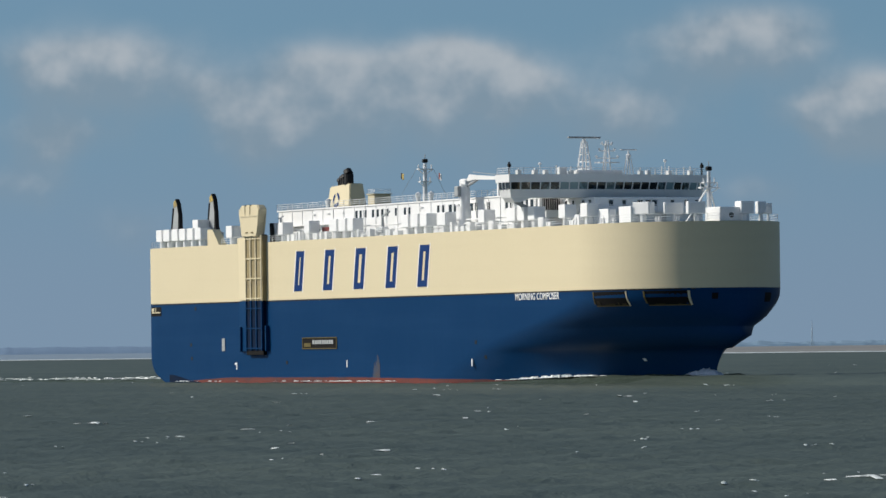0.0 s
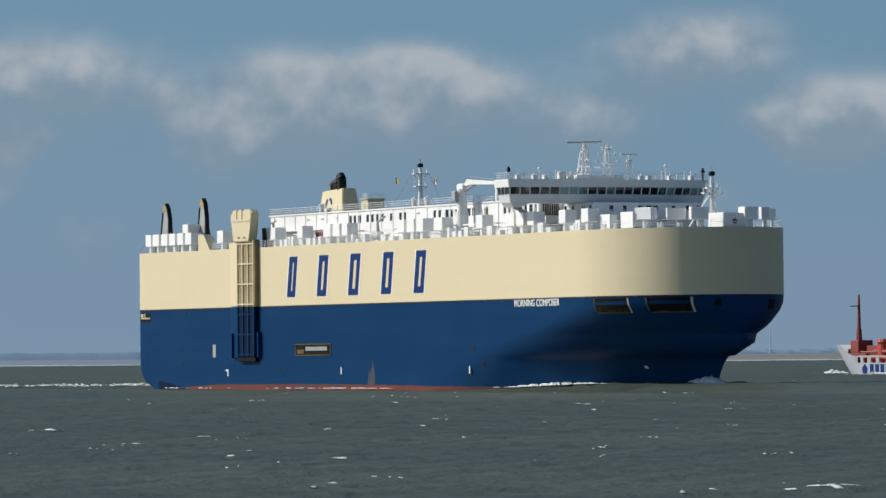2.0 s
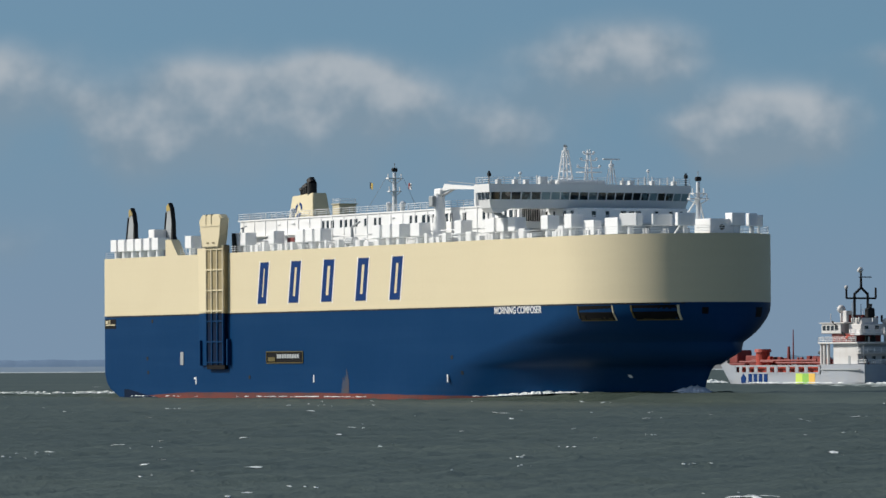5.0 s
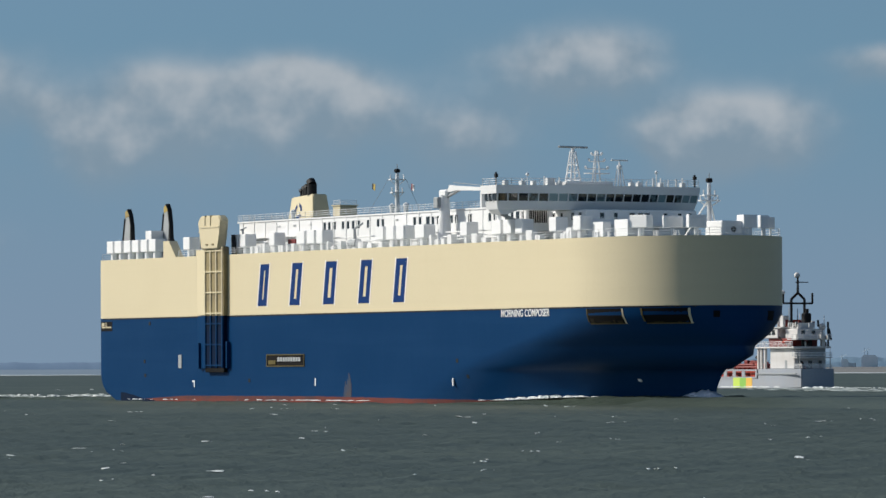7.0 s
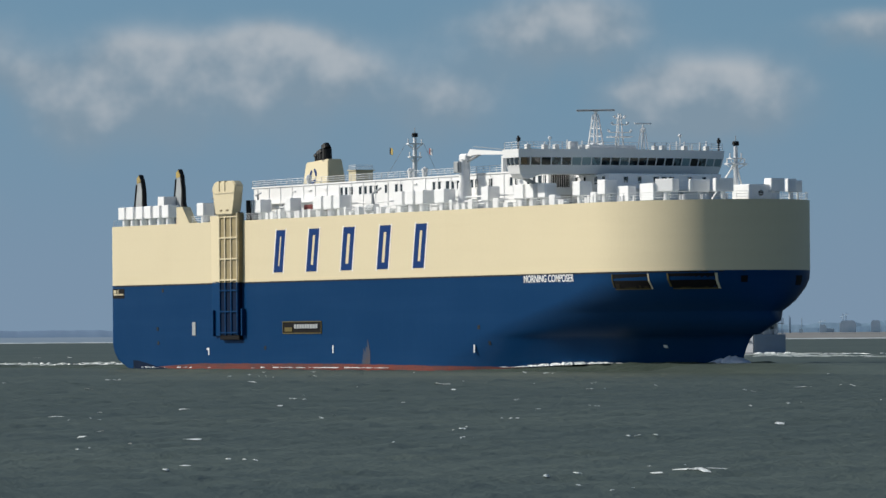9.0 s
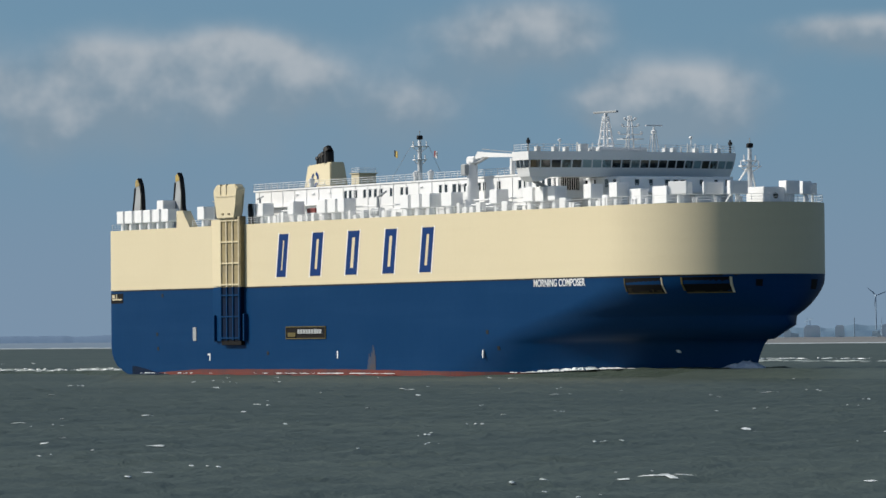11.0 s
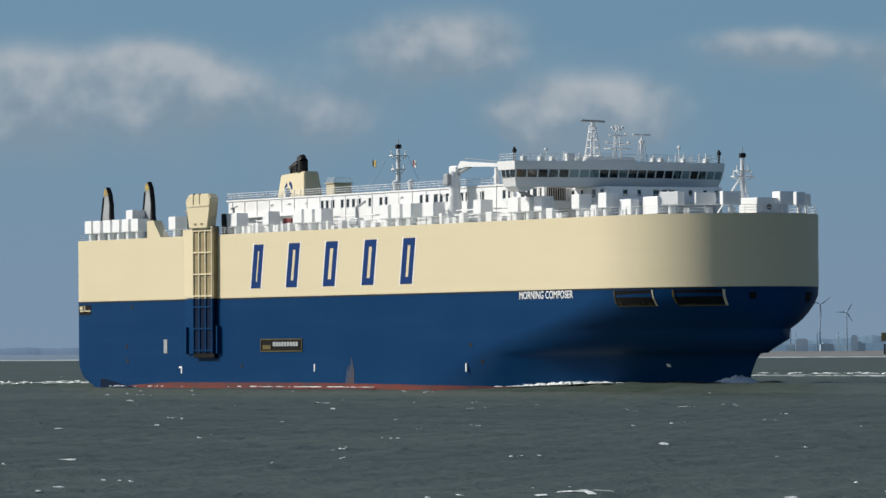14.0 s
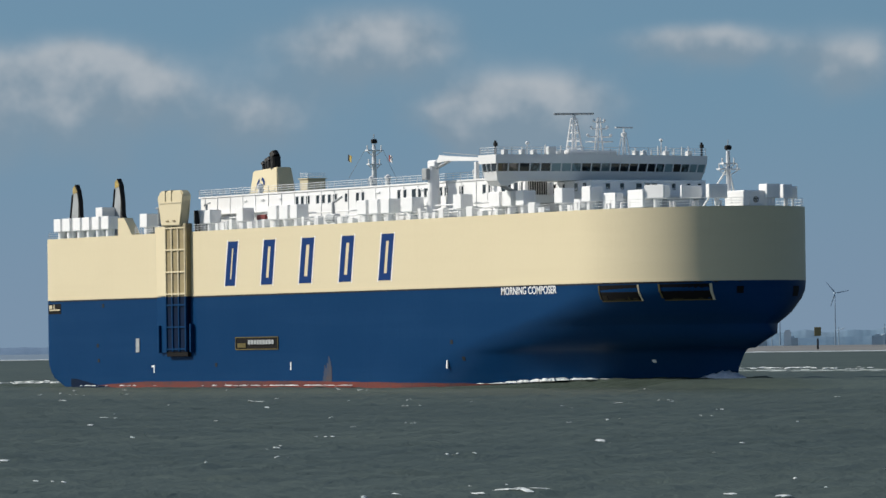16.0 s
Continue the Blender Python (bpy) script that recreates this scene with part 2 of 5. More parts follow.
def tube(bm, a, b, r0, r1=None, n=8):
    a, b = Vector(a), Vector(b)
    r1 = r0 if r1 is None else r1
    q = (b - a).to_track_quat("Z", "Y")
    ring = [[bm.verts.new(c + q @ Vector((r * math.cos(k * math.tau / n), r * math.sin(k * math.tau / n), 0))) for k in range(n)] for c, r in ((a, r0), (b, r1))]
    for k in range(n):
        bm.faces.new((ring[0][k], ring[0][(k + 1) % n], ring[1][(k + 1) % n], ring[1][k]))
    bm.faces.new(ring[0][::-1]), bm.faces.new(ring[1])


def prism(bm, pts, axis, lo, hi):
    """Extrude a polygon given in the two other axes (in xyz order) along axis."""
    def at(p, v):
        p = list(p)
        p.insert("xyz".index(axis), v)
        return p
    a, b = [bm.verts.new(at(p, lo)) for p in pts], [bm.verts.new(at(p, hi)) for p in pts]
    bm.faces.new(a), bm.faces.new(b[::-1])
    for i in range(len(pts)):
        j = (i + 1) % len(pts)
        bm.faces.new((a[j], a[i], b[i], b[j]))


def ball(bm, c, r, sub=2, squash=1.0):
    bmesh.ops.create_icosphere(bm, subdivisions=sub, radius=r, matrix=Matrix.Translation(c) @ Matrix.Diagonal((1, 1, squash, 1)))


def part(name, bm, material, parent=None, label="", smooth=False):
    bmesh.ops.recalc_face_normals(bm, faces=bm.faces)
    me = bpy.data.meshes.new(name)
    bm.to_mesh(me)
    bm.free()
    me.materials.append(material)
    if smooth:
        me.polygons.foreach_set("use_smooth", [True] * len(me.polygons))
    ob = new(name, me)
    ob.parent = parent
    return tagged(ob, label)


def quick(name, material, parent, *boxes, bevel=0.0, label=""):
    bm = bmesh.new()
    for b in boxes:
        box(bm, *b, bevel=bevel)
    return part(name, bm, material, parent, label)


def rail(name, pts, parent, height=1.1, step=2.2, r=0.05, bars=3, material=None):
    """A ship's railing along a line of points: stanchions and bars."""
    bm = bmesh.new()
    for a, b in zip(pts, pts[1:]):
        a, b = Vector(a), Vector(b)
        k = max(1, round((b - a).length / step))
        for i in range(k + 1):
            p = a.lerp(b, i / k)
            tube(bm, p, p + Vector((0, 0, height)), r, n=4)
        for j in range(bars):
            z = Vector((0, 0, height * (j + 1) / bars))
            tube(bm, a + z, b + z, r * 0.8, n=4)
    return part(name, bm, material or WHITE, parent)


# ---- the water ----
WAVES = []
rng = random.Random(5)
for k in range(26):
    length = 1.3 * 1.075 ** k
    ang = radians(-28 + rng.gauss(0, 32))
    WAVES.append((math.tau / length, math.cos(ang), math.sin(ang), rng.uniform(0, math.tau), 0.0085 * length ** 0.8))


def sea_height(x, y, r):
    z = np.zeros_like(x)
    for k, cx, cy, ph, amp in WAVES:
        z += amp * (1 - 2 * np.abs(np.sin(0.5 * (k * (cx * x + cy * y) + ph)))) if k < 1.9 else amp * np.sin(k * (cx * x + cy * y) + ph)
    return z * np.clip((3200 - r) / 1500, 0, 1) * np.clip((r - 60) / 80, 0, 1)


def make_sea():
    az = np.radians(np.concatenate([np.arange(-180, 48, 6.0), np.linspace(48, 76, 520), np.arange(82, 180, 6.0)]))
    r = np.concatenate([[0.01, 40, 90], np.arange(130, 700, 0.95), np.arange(700, 1500, 2.2), np.arange(1500, 3200, 9), [3400, 3800, 4200, 4600, 4930]])
    R, A = np.meshgrid(r, az, indexing="ij")
    x, y = -R * np.sin(A), R * np.cos(A)
    z = sea_height(x, y, R)
    co = np.stack([x, y, z], -1).reshape(-1, 3)
    nr, na = len(r), len(az)
    i, j = np.meshgrid(np.arange(nr - 1), np.arange(na), indexing="ij")
    k = (j + 1) % na
    quads = np.stack([i * na + j, i * na + k, (i + 1) * na + k, (i + 1) * na + j], -1).reshape(-1, 4)
    me = bpy.data.meshes.new("water")
    me.vertices.add(len(co)), me.vertices.foreach_set("co", co.ravel())
    me.loops.add(quads.size), me.loops.foreach_set("vertex_index", quads.ravel())
    me.polygons.add(len(quads)), me.polygons.foreach_set("loop_start", np.arange(0, quads.size, 4))
    me.polygons.foreach_set("use_smooth", np.ones(len(quads), bool))
    me.update(calc_edges=True)
    me.materials.append(WATER)
    return tagged(new("water", me), "choppy grey-green estuary water with short wind waves", "water", kind="structure")


sea = make_sea()


def foam_sheet(bm, cx, cy, half_len, half_wid, turn, seed, lift=0.06, follow=True, up=0.0):
    """A ragged blanket of foam that lies on the waves."""
    rr = random.Random(seed)
    n = 12
    ca, sa = math.cos(turn), math.sin(turn)
    rim, core = [], []
    for scale, ring in ((1.0, rim), (0.5, core)):
        for k in range(n):
            a = k * math.tau / n
            s = scale * rr.uniform(0.55, 1.15)
            u, v = half_len * s * math.cos(a), half_wid * s * math.sin(a)
            x, y = cx + u * ca - v * sa, cy + u * sa + v * ca
            z = float(sea_height(np.array([x]), np.array([y]), np.array([math.hypot(x, y)]))[0]) if follow else 0.0
            ring.append(bm.verts.new((x, y, z + lift + (up if scale < 1 else 0.0))))
    for k in range(n):
        j = (k + 1) % n
        bm.faces.new((rim[k], rim[j], core[j], core[k]))
    bm.faces.new(core)


def make_whitecaps():
    rr = random.Random(11)
    bm = bmesh.new()
    for k in range(250):
        d = 190 * (1500 / 190) ** (rr.random() ** 0.9)
        a = radians(rr.uniform(50, 74))
        size = rr.choice((0.12, 0.16, 0.22, 0.3, 0.6)) * (0.6 + d / 1000)
        x, y = -d * math.sin(a), d * math.cos(a)
        # caps sit on the crests only
        best = max(((x + dx, y + dy) for dx in range(-4, 5, 2) for dy in range(-4, 5, 2)),
                   key=lambda q: float(sea_height(np.array([q[0]]), np.array([q[1]]), np.array([d]))[0]))
        for m in range(rr.choice((1, 1, 2, 3))):
            foam_sheet(bm, best[0] + rr.gauss(0, 1.2 * size), best[1] + rr.gauss(0, 0.8), size * rr.uniform(0.5, 1.3), 0.12 + 0.18 * size, radians(62 + rr.gauss(0, 25)),
                       1000 + k * 5 + m, 0.03, True, 0.03)
    ob = part("whitecaps", bm, FOAM)
    return tagged(ob, "small white breaking crests scattered over the choppy water", "foam", kind="stuff")


whitecaps = make_whitecaps()


# ---- far shores ----
def polar(az, d, z=0.0):
    return Vector((-d * math.sin(radians(az)), d * math.cos(radians(az)), z))


def strip(name, az0, az1, near, far, profile, material, label, category, step=0.03):
    """A strip of land with an uneven skyline; profile gives height by bearing."""
    bm = bmesh.new()
    n = int((az1 - az0) / step)
    rows = []
    for i in range(n + 1):
        a = az0 + (az1 - az0) * i / n
        top = profile(a)
        rows.append([bm.verts.new(polar(a, near, -0.5)), bm.verts.new(polar(a, near + 15, top)), bm.verts.new(polar(a, far, top * 0.9)), bm.verts.new(polar(a, far, -0.5))])
    for p, q in zip(rows, rows[1:]):
        for k in range(3):
            bm.faces.new((p[k], q[k], q[k + 1], p[k + 1]))
    return tagged(part(name, bm, material, smooth=True), label, category, kind="structure")


def bumps(a, base, amp, seed):
    return base + amp * (noise.noise((a * 3.1, seed, 0)) + 0.5 * noise.noise((a * 9, seed, 3)) + 0.25 * noise.noise((a * 24, seed, 7)))


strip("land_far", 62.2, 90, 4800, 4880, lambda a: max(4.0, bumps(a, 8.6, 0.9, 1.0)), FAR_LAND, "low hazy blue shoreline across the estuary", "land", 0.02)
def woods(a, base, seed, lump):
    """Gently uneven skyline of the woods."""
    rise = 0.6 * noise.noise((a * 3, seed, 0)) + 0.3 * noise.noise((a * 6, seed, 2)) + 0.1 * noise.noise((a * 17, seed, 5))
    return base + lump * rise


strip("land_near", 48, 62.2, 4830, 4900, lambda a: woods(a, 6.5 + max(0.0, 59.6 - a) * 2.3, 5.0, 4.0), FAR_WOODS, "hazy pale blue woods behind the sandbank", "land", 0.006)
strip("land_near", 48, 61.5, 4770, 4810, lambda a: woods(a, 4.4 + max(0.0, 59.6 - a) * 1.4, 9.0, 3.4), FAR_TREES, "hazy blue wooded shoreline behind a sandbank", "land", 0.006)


def flats(az0, az1, shore, material, label):
    bm = bmesh.new()
    rows = []
    for i in range(241):
        a = az0 + (az1 - az0) * i / 240
        rows.append([bm.verts.new(polar(a, d, z)) for d, z in ((shore + 60 * noise.noise((a * 1.5, 0, 0)), -0.3), (shore + 190, 0.5), (4100, 1.6), (4760, 2.6), (4768, -0.5))])
    for p, q in zip(rows, rows[1:]):
        for k in range(4):
            bm.faces.new((p[k], q[k], q[k + 1], p[k + 1]))
    tagged(part("sandbank", bm, material), label, "sandbank", kind="structure")


def sandbank():
    flats(44, 62.0, 3230, SAND, "flat grey-brown sandbank laid bare at low water")
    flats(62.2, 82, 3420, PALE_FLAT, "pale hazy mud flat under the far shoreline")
    bm = bmesh.new()
    rows = []
    for i in range(561):
        a = 44 + 28 * i / 560
        off = 0.0 if a < 62.1 else 190.0
        w = 1.0 + 0.6 * noise.noise((a * 6, 4, 0))
        rows.append([bm.verts.new(polar(a, 3150 + off - 12 * w, 0.1)), bm.verts.new(polar(a, 3160 + off, 0.1 + 0.45 * w)), bm.verts.new(polar(a, 3200 + off, -0.3))])
    for p, q in zip(rows, rows[1:]):
        for k in range(2):
            bm.faces.new((p[k], q[k], q[k + 1], p[k + 1]))
    tagged(part("surf_line", bm, SURF), "thin white line of surf along the sandbank", "surf", kind="stuff")


sandbank()


def height_at(el, d):
    return EYE_Z + d * math.tan(radians(el))


def turbine(az, el_hub, d, blade, phase):
    base = new("wind_turbine")
    base.matrix_world = Matrix.Translation(polar(az, d, 2.0)) @ pose(0, 0, 0, 0, 0, az + 12)
    hub = height_at(el_hub, d) - 2
    bm = bmesh.new()
    tube(bm, (0, 0, 0), (0, 0, hub), 0.7, 0.35, 10)
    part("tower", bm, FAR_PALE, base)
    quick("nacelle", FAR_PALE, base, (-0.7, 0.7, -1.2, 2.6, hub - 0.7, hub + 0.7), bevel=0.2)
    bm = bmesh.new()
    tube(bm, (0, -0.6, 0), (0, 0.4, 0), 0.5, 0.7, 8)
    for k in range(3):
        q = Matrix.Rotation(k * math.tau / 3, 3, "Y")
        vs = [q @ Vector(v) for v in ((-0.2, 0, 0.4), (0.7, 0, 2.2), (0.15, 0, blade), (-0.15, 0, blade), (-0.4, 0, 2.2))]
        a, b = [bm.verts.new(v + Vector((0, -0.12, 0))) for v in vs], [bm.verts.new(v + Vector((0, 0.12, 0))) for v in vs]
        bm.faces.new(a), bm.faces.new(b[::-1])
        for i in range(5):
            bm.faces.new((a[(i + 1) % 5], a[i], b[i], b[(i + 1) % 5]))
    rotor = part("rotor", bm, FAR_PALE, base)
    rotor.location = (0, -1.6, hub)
    tagged(base, "slender wind turbine far off behind the shore, pale with painted haze, turning", "wind turbine", "wind turbines on the far shore")
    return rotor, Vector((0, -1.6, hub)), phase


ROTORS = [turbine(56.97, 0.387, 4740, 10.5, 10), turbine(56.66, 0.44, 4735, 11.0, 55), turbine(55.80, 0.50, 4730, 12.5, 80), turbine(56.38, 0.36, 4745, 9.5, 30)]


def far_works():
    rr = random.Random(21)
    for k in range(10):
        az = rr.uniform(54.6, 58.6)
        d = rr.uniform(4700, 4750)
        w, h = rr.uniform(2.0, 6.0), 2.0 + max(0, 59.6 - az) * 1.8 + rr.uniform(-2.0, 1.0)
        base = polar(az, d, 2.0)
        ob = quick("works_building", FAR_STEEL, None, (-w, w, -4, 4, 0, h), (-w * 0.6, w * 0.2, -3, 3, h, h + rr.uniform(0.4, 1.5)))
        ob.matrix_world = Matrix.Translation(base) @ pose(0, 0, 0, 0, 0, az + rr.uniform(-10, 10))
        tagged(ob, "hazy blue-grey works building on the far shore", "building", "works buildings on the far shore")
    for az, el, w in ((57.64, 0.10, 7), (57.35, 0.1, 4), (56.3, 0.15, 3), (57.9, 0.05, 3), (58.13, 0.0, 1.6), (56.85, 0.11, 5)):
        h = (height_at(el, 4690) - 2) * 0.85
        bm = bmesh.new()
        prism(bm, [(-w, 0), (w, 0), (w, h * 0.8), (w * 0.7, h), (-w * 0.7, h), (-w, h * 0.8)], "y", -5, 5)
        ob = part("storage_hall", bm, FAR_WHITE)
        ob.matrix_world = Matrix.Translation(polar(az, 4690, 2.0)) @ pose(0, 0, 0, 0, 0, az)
        tagged(ob, "long storage hall on the far shore, pale with painted haze", "building", "storage halls on the far shore")
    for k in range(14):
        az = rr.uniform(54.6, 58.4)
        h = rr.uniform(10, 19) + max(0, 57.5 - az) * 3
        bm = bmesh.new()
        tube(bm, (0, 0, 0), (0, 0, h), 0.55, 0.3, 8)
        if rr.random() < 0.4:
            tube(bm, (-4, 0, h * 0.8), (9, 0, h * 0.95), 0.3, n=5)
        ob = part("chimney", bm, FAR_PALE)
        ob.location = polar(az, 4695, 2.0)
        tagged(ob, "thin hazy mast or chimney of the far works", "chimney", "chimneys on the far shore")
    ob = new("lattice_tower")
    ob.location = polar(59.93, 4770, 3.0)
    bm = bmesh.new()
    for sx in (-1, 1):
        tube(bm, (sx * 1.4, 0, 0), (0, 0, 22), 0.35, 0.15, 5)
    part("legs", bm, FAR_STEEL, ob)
    tagged(ob, "hazy lattice tower standing on the far shore", "tower")


far_works()


def beacon():
    d = 3640
    ob = new("channel_beacon")
    ob.location = polar(55.985, d, 0.4)
    bm = bmesh.new()
    tube(bm, (0, 0, -0.6), (0, 0, height_at(0.02, d)), 0.75, 0.6, 8)
    part("pile", bm, BLACK, ob)
    z0, z1 = height_at(0.06, d) - 0.8, height_at(0.145, d) - 0.4
    bm = bmesh.new()
    box(bm, -2.3, 2.3, -0.4, 0.4, z0, z1, 0.15)
    b = part("topmark", bm, DULL_YELLOW, ob, "square yellow board")
    b.rotation_euler = (0, 0, radians(56))
    tagged(ob, "dark pile beacon with a square yellow topmark", "beacon")


beacon()


# ---- car carrier: x forward from the transom, y to port, z up from the waterline ----
BEAM = 16.13
LINE_Z, DECK_Z = 14.7, 25.2
LEVELS = [(-3.0, 189.8, 118, 1.7, 1.0), (0.0, 190.8, 122, 1.75, 1.0), (1.5, 191.1, 126, 1.8, 1.0), (2.5, 191.55, 128.5, 1.83, 1.03), (3.6, 192.3, 131.5, 1.87, 1.07), (4.4, 192.85, 134, 1.9, 1.1),
          (5.1, 193.7, 136.5, 1.93, 1.13), (5.2, 195.6, 136.9, 1.94, 1.14), (6.17, 197.7, 140.8, 1.97, 1.21), (7.2, 200.1, 145.5, 2.0, 1.29),
          (8.5, 198.75, 152.4, 2.0, 1.39), (8.7, 198.8, 153.4, 2.0, 1.4), (9.4, 199.45, 157.6, 2.0, 1.49), (10.2, 199.6, 161.9, 2.0, 1.63), (11.0, 199.6, 165.3, 2.0, 1.74),
          (12.2, 199.45, 170.0, 2.0, 1.89), (13.4, 199.2, 173.2, 2.0, 1.98), (LINE_Z, 199.1, 174, 2.0, 2.0), (DECK_Z, 199.1, 174, 2.0, 2.0)]


def level_at(z):
    for a, b in zip(LEVELS, LEVELS[1:]):
        if z <= b[0]:
            f = max(0.0, (z - a[0]) / (b[0] - a[0]))
            return [p + (q - p) * f for p, q in zip(a, b)]
    return list(LEVELS[-1])


def transom_x(z):
    k = min(1.0, max(0.0, (4.8 - z) / 5.0))
    return 9.0 * (1 - math.sqrt(1 - min(0.995, k * k)))


def half_breadth(x, z):
    _, xe, xs, n, m = level_at(z)
    u = min(1.0, max(0.0, (x - xs) / (xe - xs)))
    b = BEAM * (1 - u ** n) ** (1 / m)
    s = min(1.0, max(0.0, (x - transom_x(z)) / 1.2))
    return b - 0.7 * (1 - math.sqrt(1 - (1 - s) ** 2))


def hull_stations(z):
    _, xe, xs, *_ = level_at(z)
    x0 = transom_x(z)
    aft = [x0 + d for d in (0, 0.15, 0.4, 0.8, 1.3, 4, 10)] + [x0 + 10 + (xs - x0 - 10) * k / 12 for k in range(1, 13)]
    return aft + [xs + (xe - xs) * math.sin(0.5 * math.pi * k / 40) for k in range(1, 41)]


def hull_band(name, zs, material, parent, label):
    bm = bmesh.new()
    for side in (-1, 1):
        grid = []
        for z in zs:
            grid.append([bm.verts.new((x, side * half_breadth(x, z), z)) for x in hull_stations(z)])
        for a, b in zip(grid, grid[1:]):
            for i in range(len(a) - 1):
                bm.faces.new((a[i], a[i + 1], b[i + 1], b[i]))
        if side == -1:
            star = grid
    for k in range(len(zs) - 1):
        bm.faces.new((star[k][0], star[k + 1][0], grid[k + 1][0], grid[k][0]))
    bmesh.ops.remove_doubles(bm, verts=bm.verts, dist=0.01)
    for e in bm.edges:
        if all(abs(v.co.x - transom_x(v.co.z)) < 0.02 for v in e.verts) and len(e.link_faces) == 2:
            e.smooth = False
    return part(name, bm, material, parent, label, smooth=True)


def hull_patch(name, x0, x1, z0, z1, off, material, parent, label="", side=-1, n=8, top=None):
    """A plate that lies on the curved hull, off metres proud, with turned-in edges."""
    bm = bmesh.new()
    out, inn = [], []
    for i in range(n + 1):
        x = x0 + (x1 - x0) * i / n
        zt = z1 if top is None else top(x)
        for rows, o in ((out, off), (inn, -0.3)):
            rows.append([bm.verts.new((x + (o * 0.3 if x > 180 else 0), side * (half_breadth(x, z) + o), z)) for z in (z0, (z0 + zt) / 2, zt)])
    for rows in (out,):
        for a, b in zip(rows, rows[1:]):
            for k in range(2):
                bm.faces.new((a[k], b[k], b[k + 1], a[k + 1]))
    for i in range(n):
        for k in (0, 2):
            bm.faces.new((out[i][k], out[i + 1][k], inn[i + 1][k], inn[i][k]))
    for i in (0, n):
        for k in range(2):
            bm.faces.new((out[i][k], out[i][k + 1], inn[i][k + 1], inn[i][k]))
    return part(name, bm, material, parent, label)


def opening(name, x0, x1, z0, z1, parent, rim, material=None, side=-1):
    """A mooring or pilot opening: a dark plate painted as its unlit inside, with a raised rim of four bars."""
    inner = hull_patch(name, x0, x1, z0, z1, 0.03, DARK, parent, "dark plate painted as an unlit opening", side)
    if rim:
        t = 0.16
        dx = t * (1.0 if x1 < 176 else 0.55)
        for a, b, c, d in ((x0 - dx, x0, z0 - t, z1 + t), (x1, x1 + dx, z0 - t, z1 + t), (x0, x1, z0 - t, z0), (x0, x1, z1, z1 + t)):
            hull_patch("rim", a, b, c, d, 0.12, material or YELLOW, inner, "", side, n=4)
    return inner


def slant(bm, x0, x1, z0, z1, lean, y0, y1):
    prism(bm, [(x0, z0), (x1, z0), (x1 + lean, z1), (x0 + lean, z1)], "y", y0, y1)


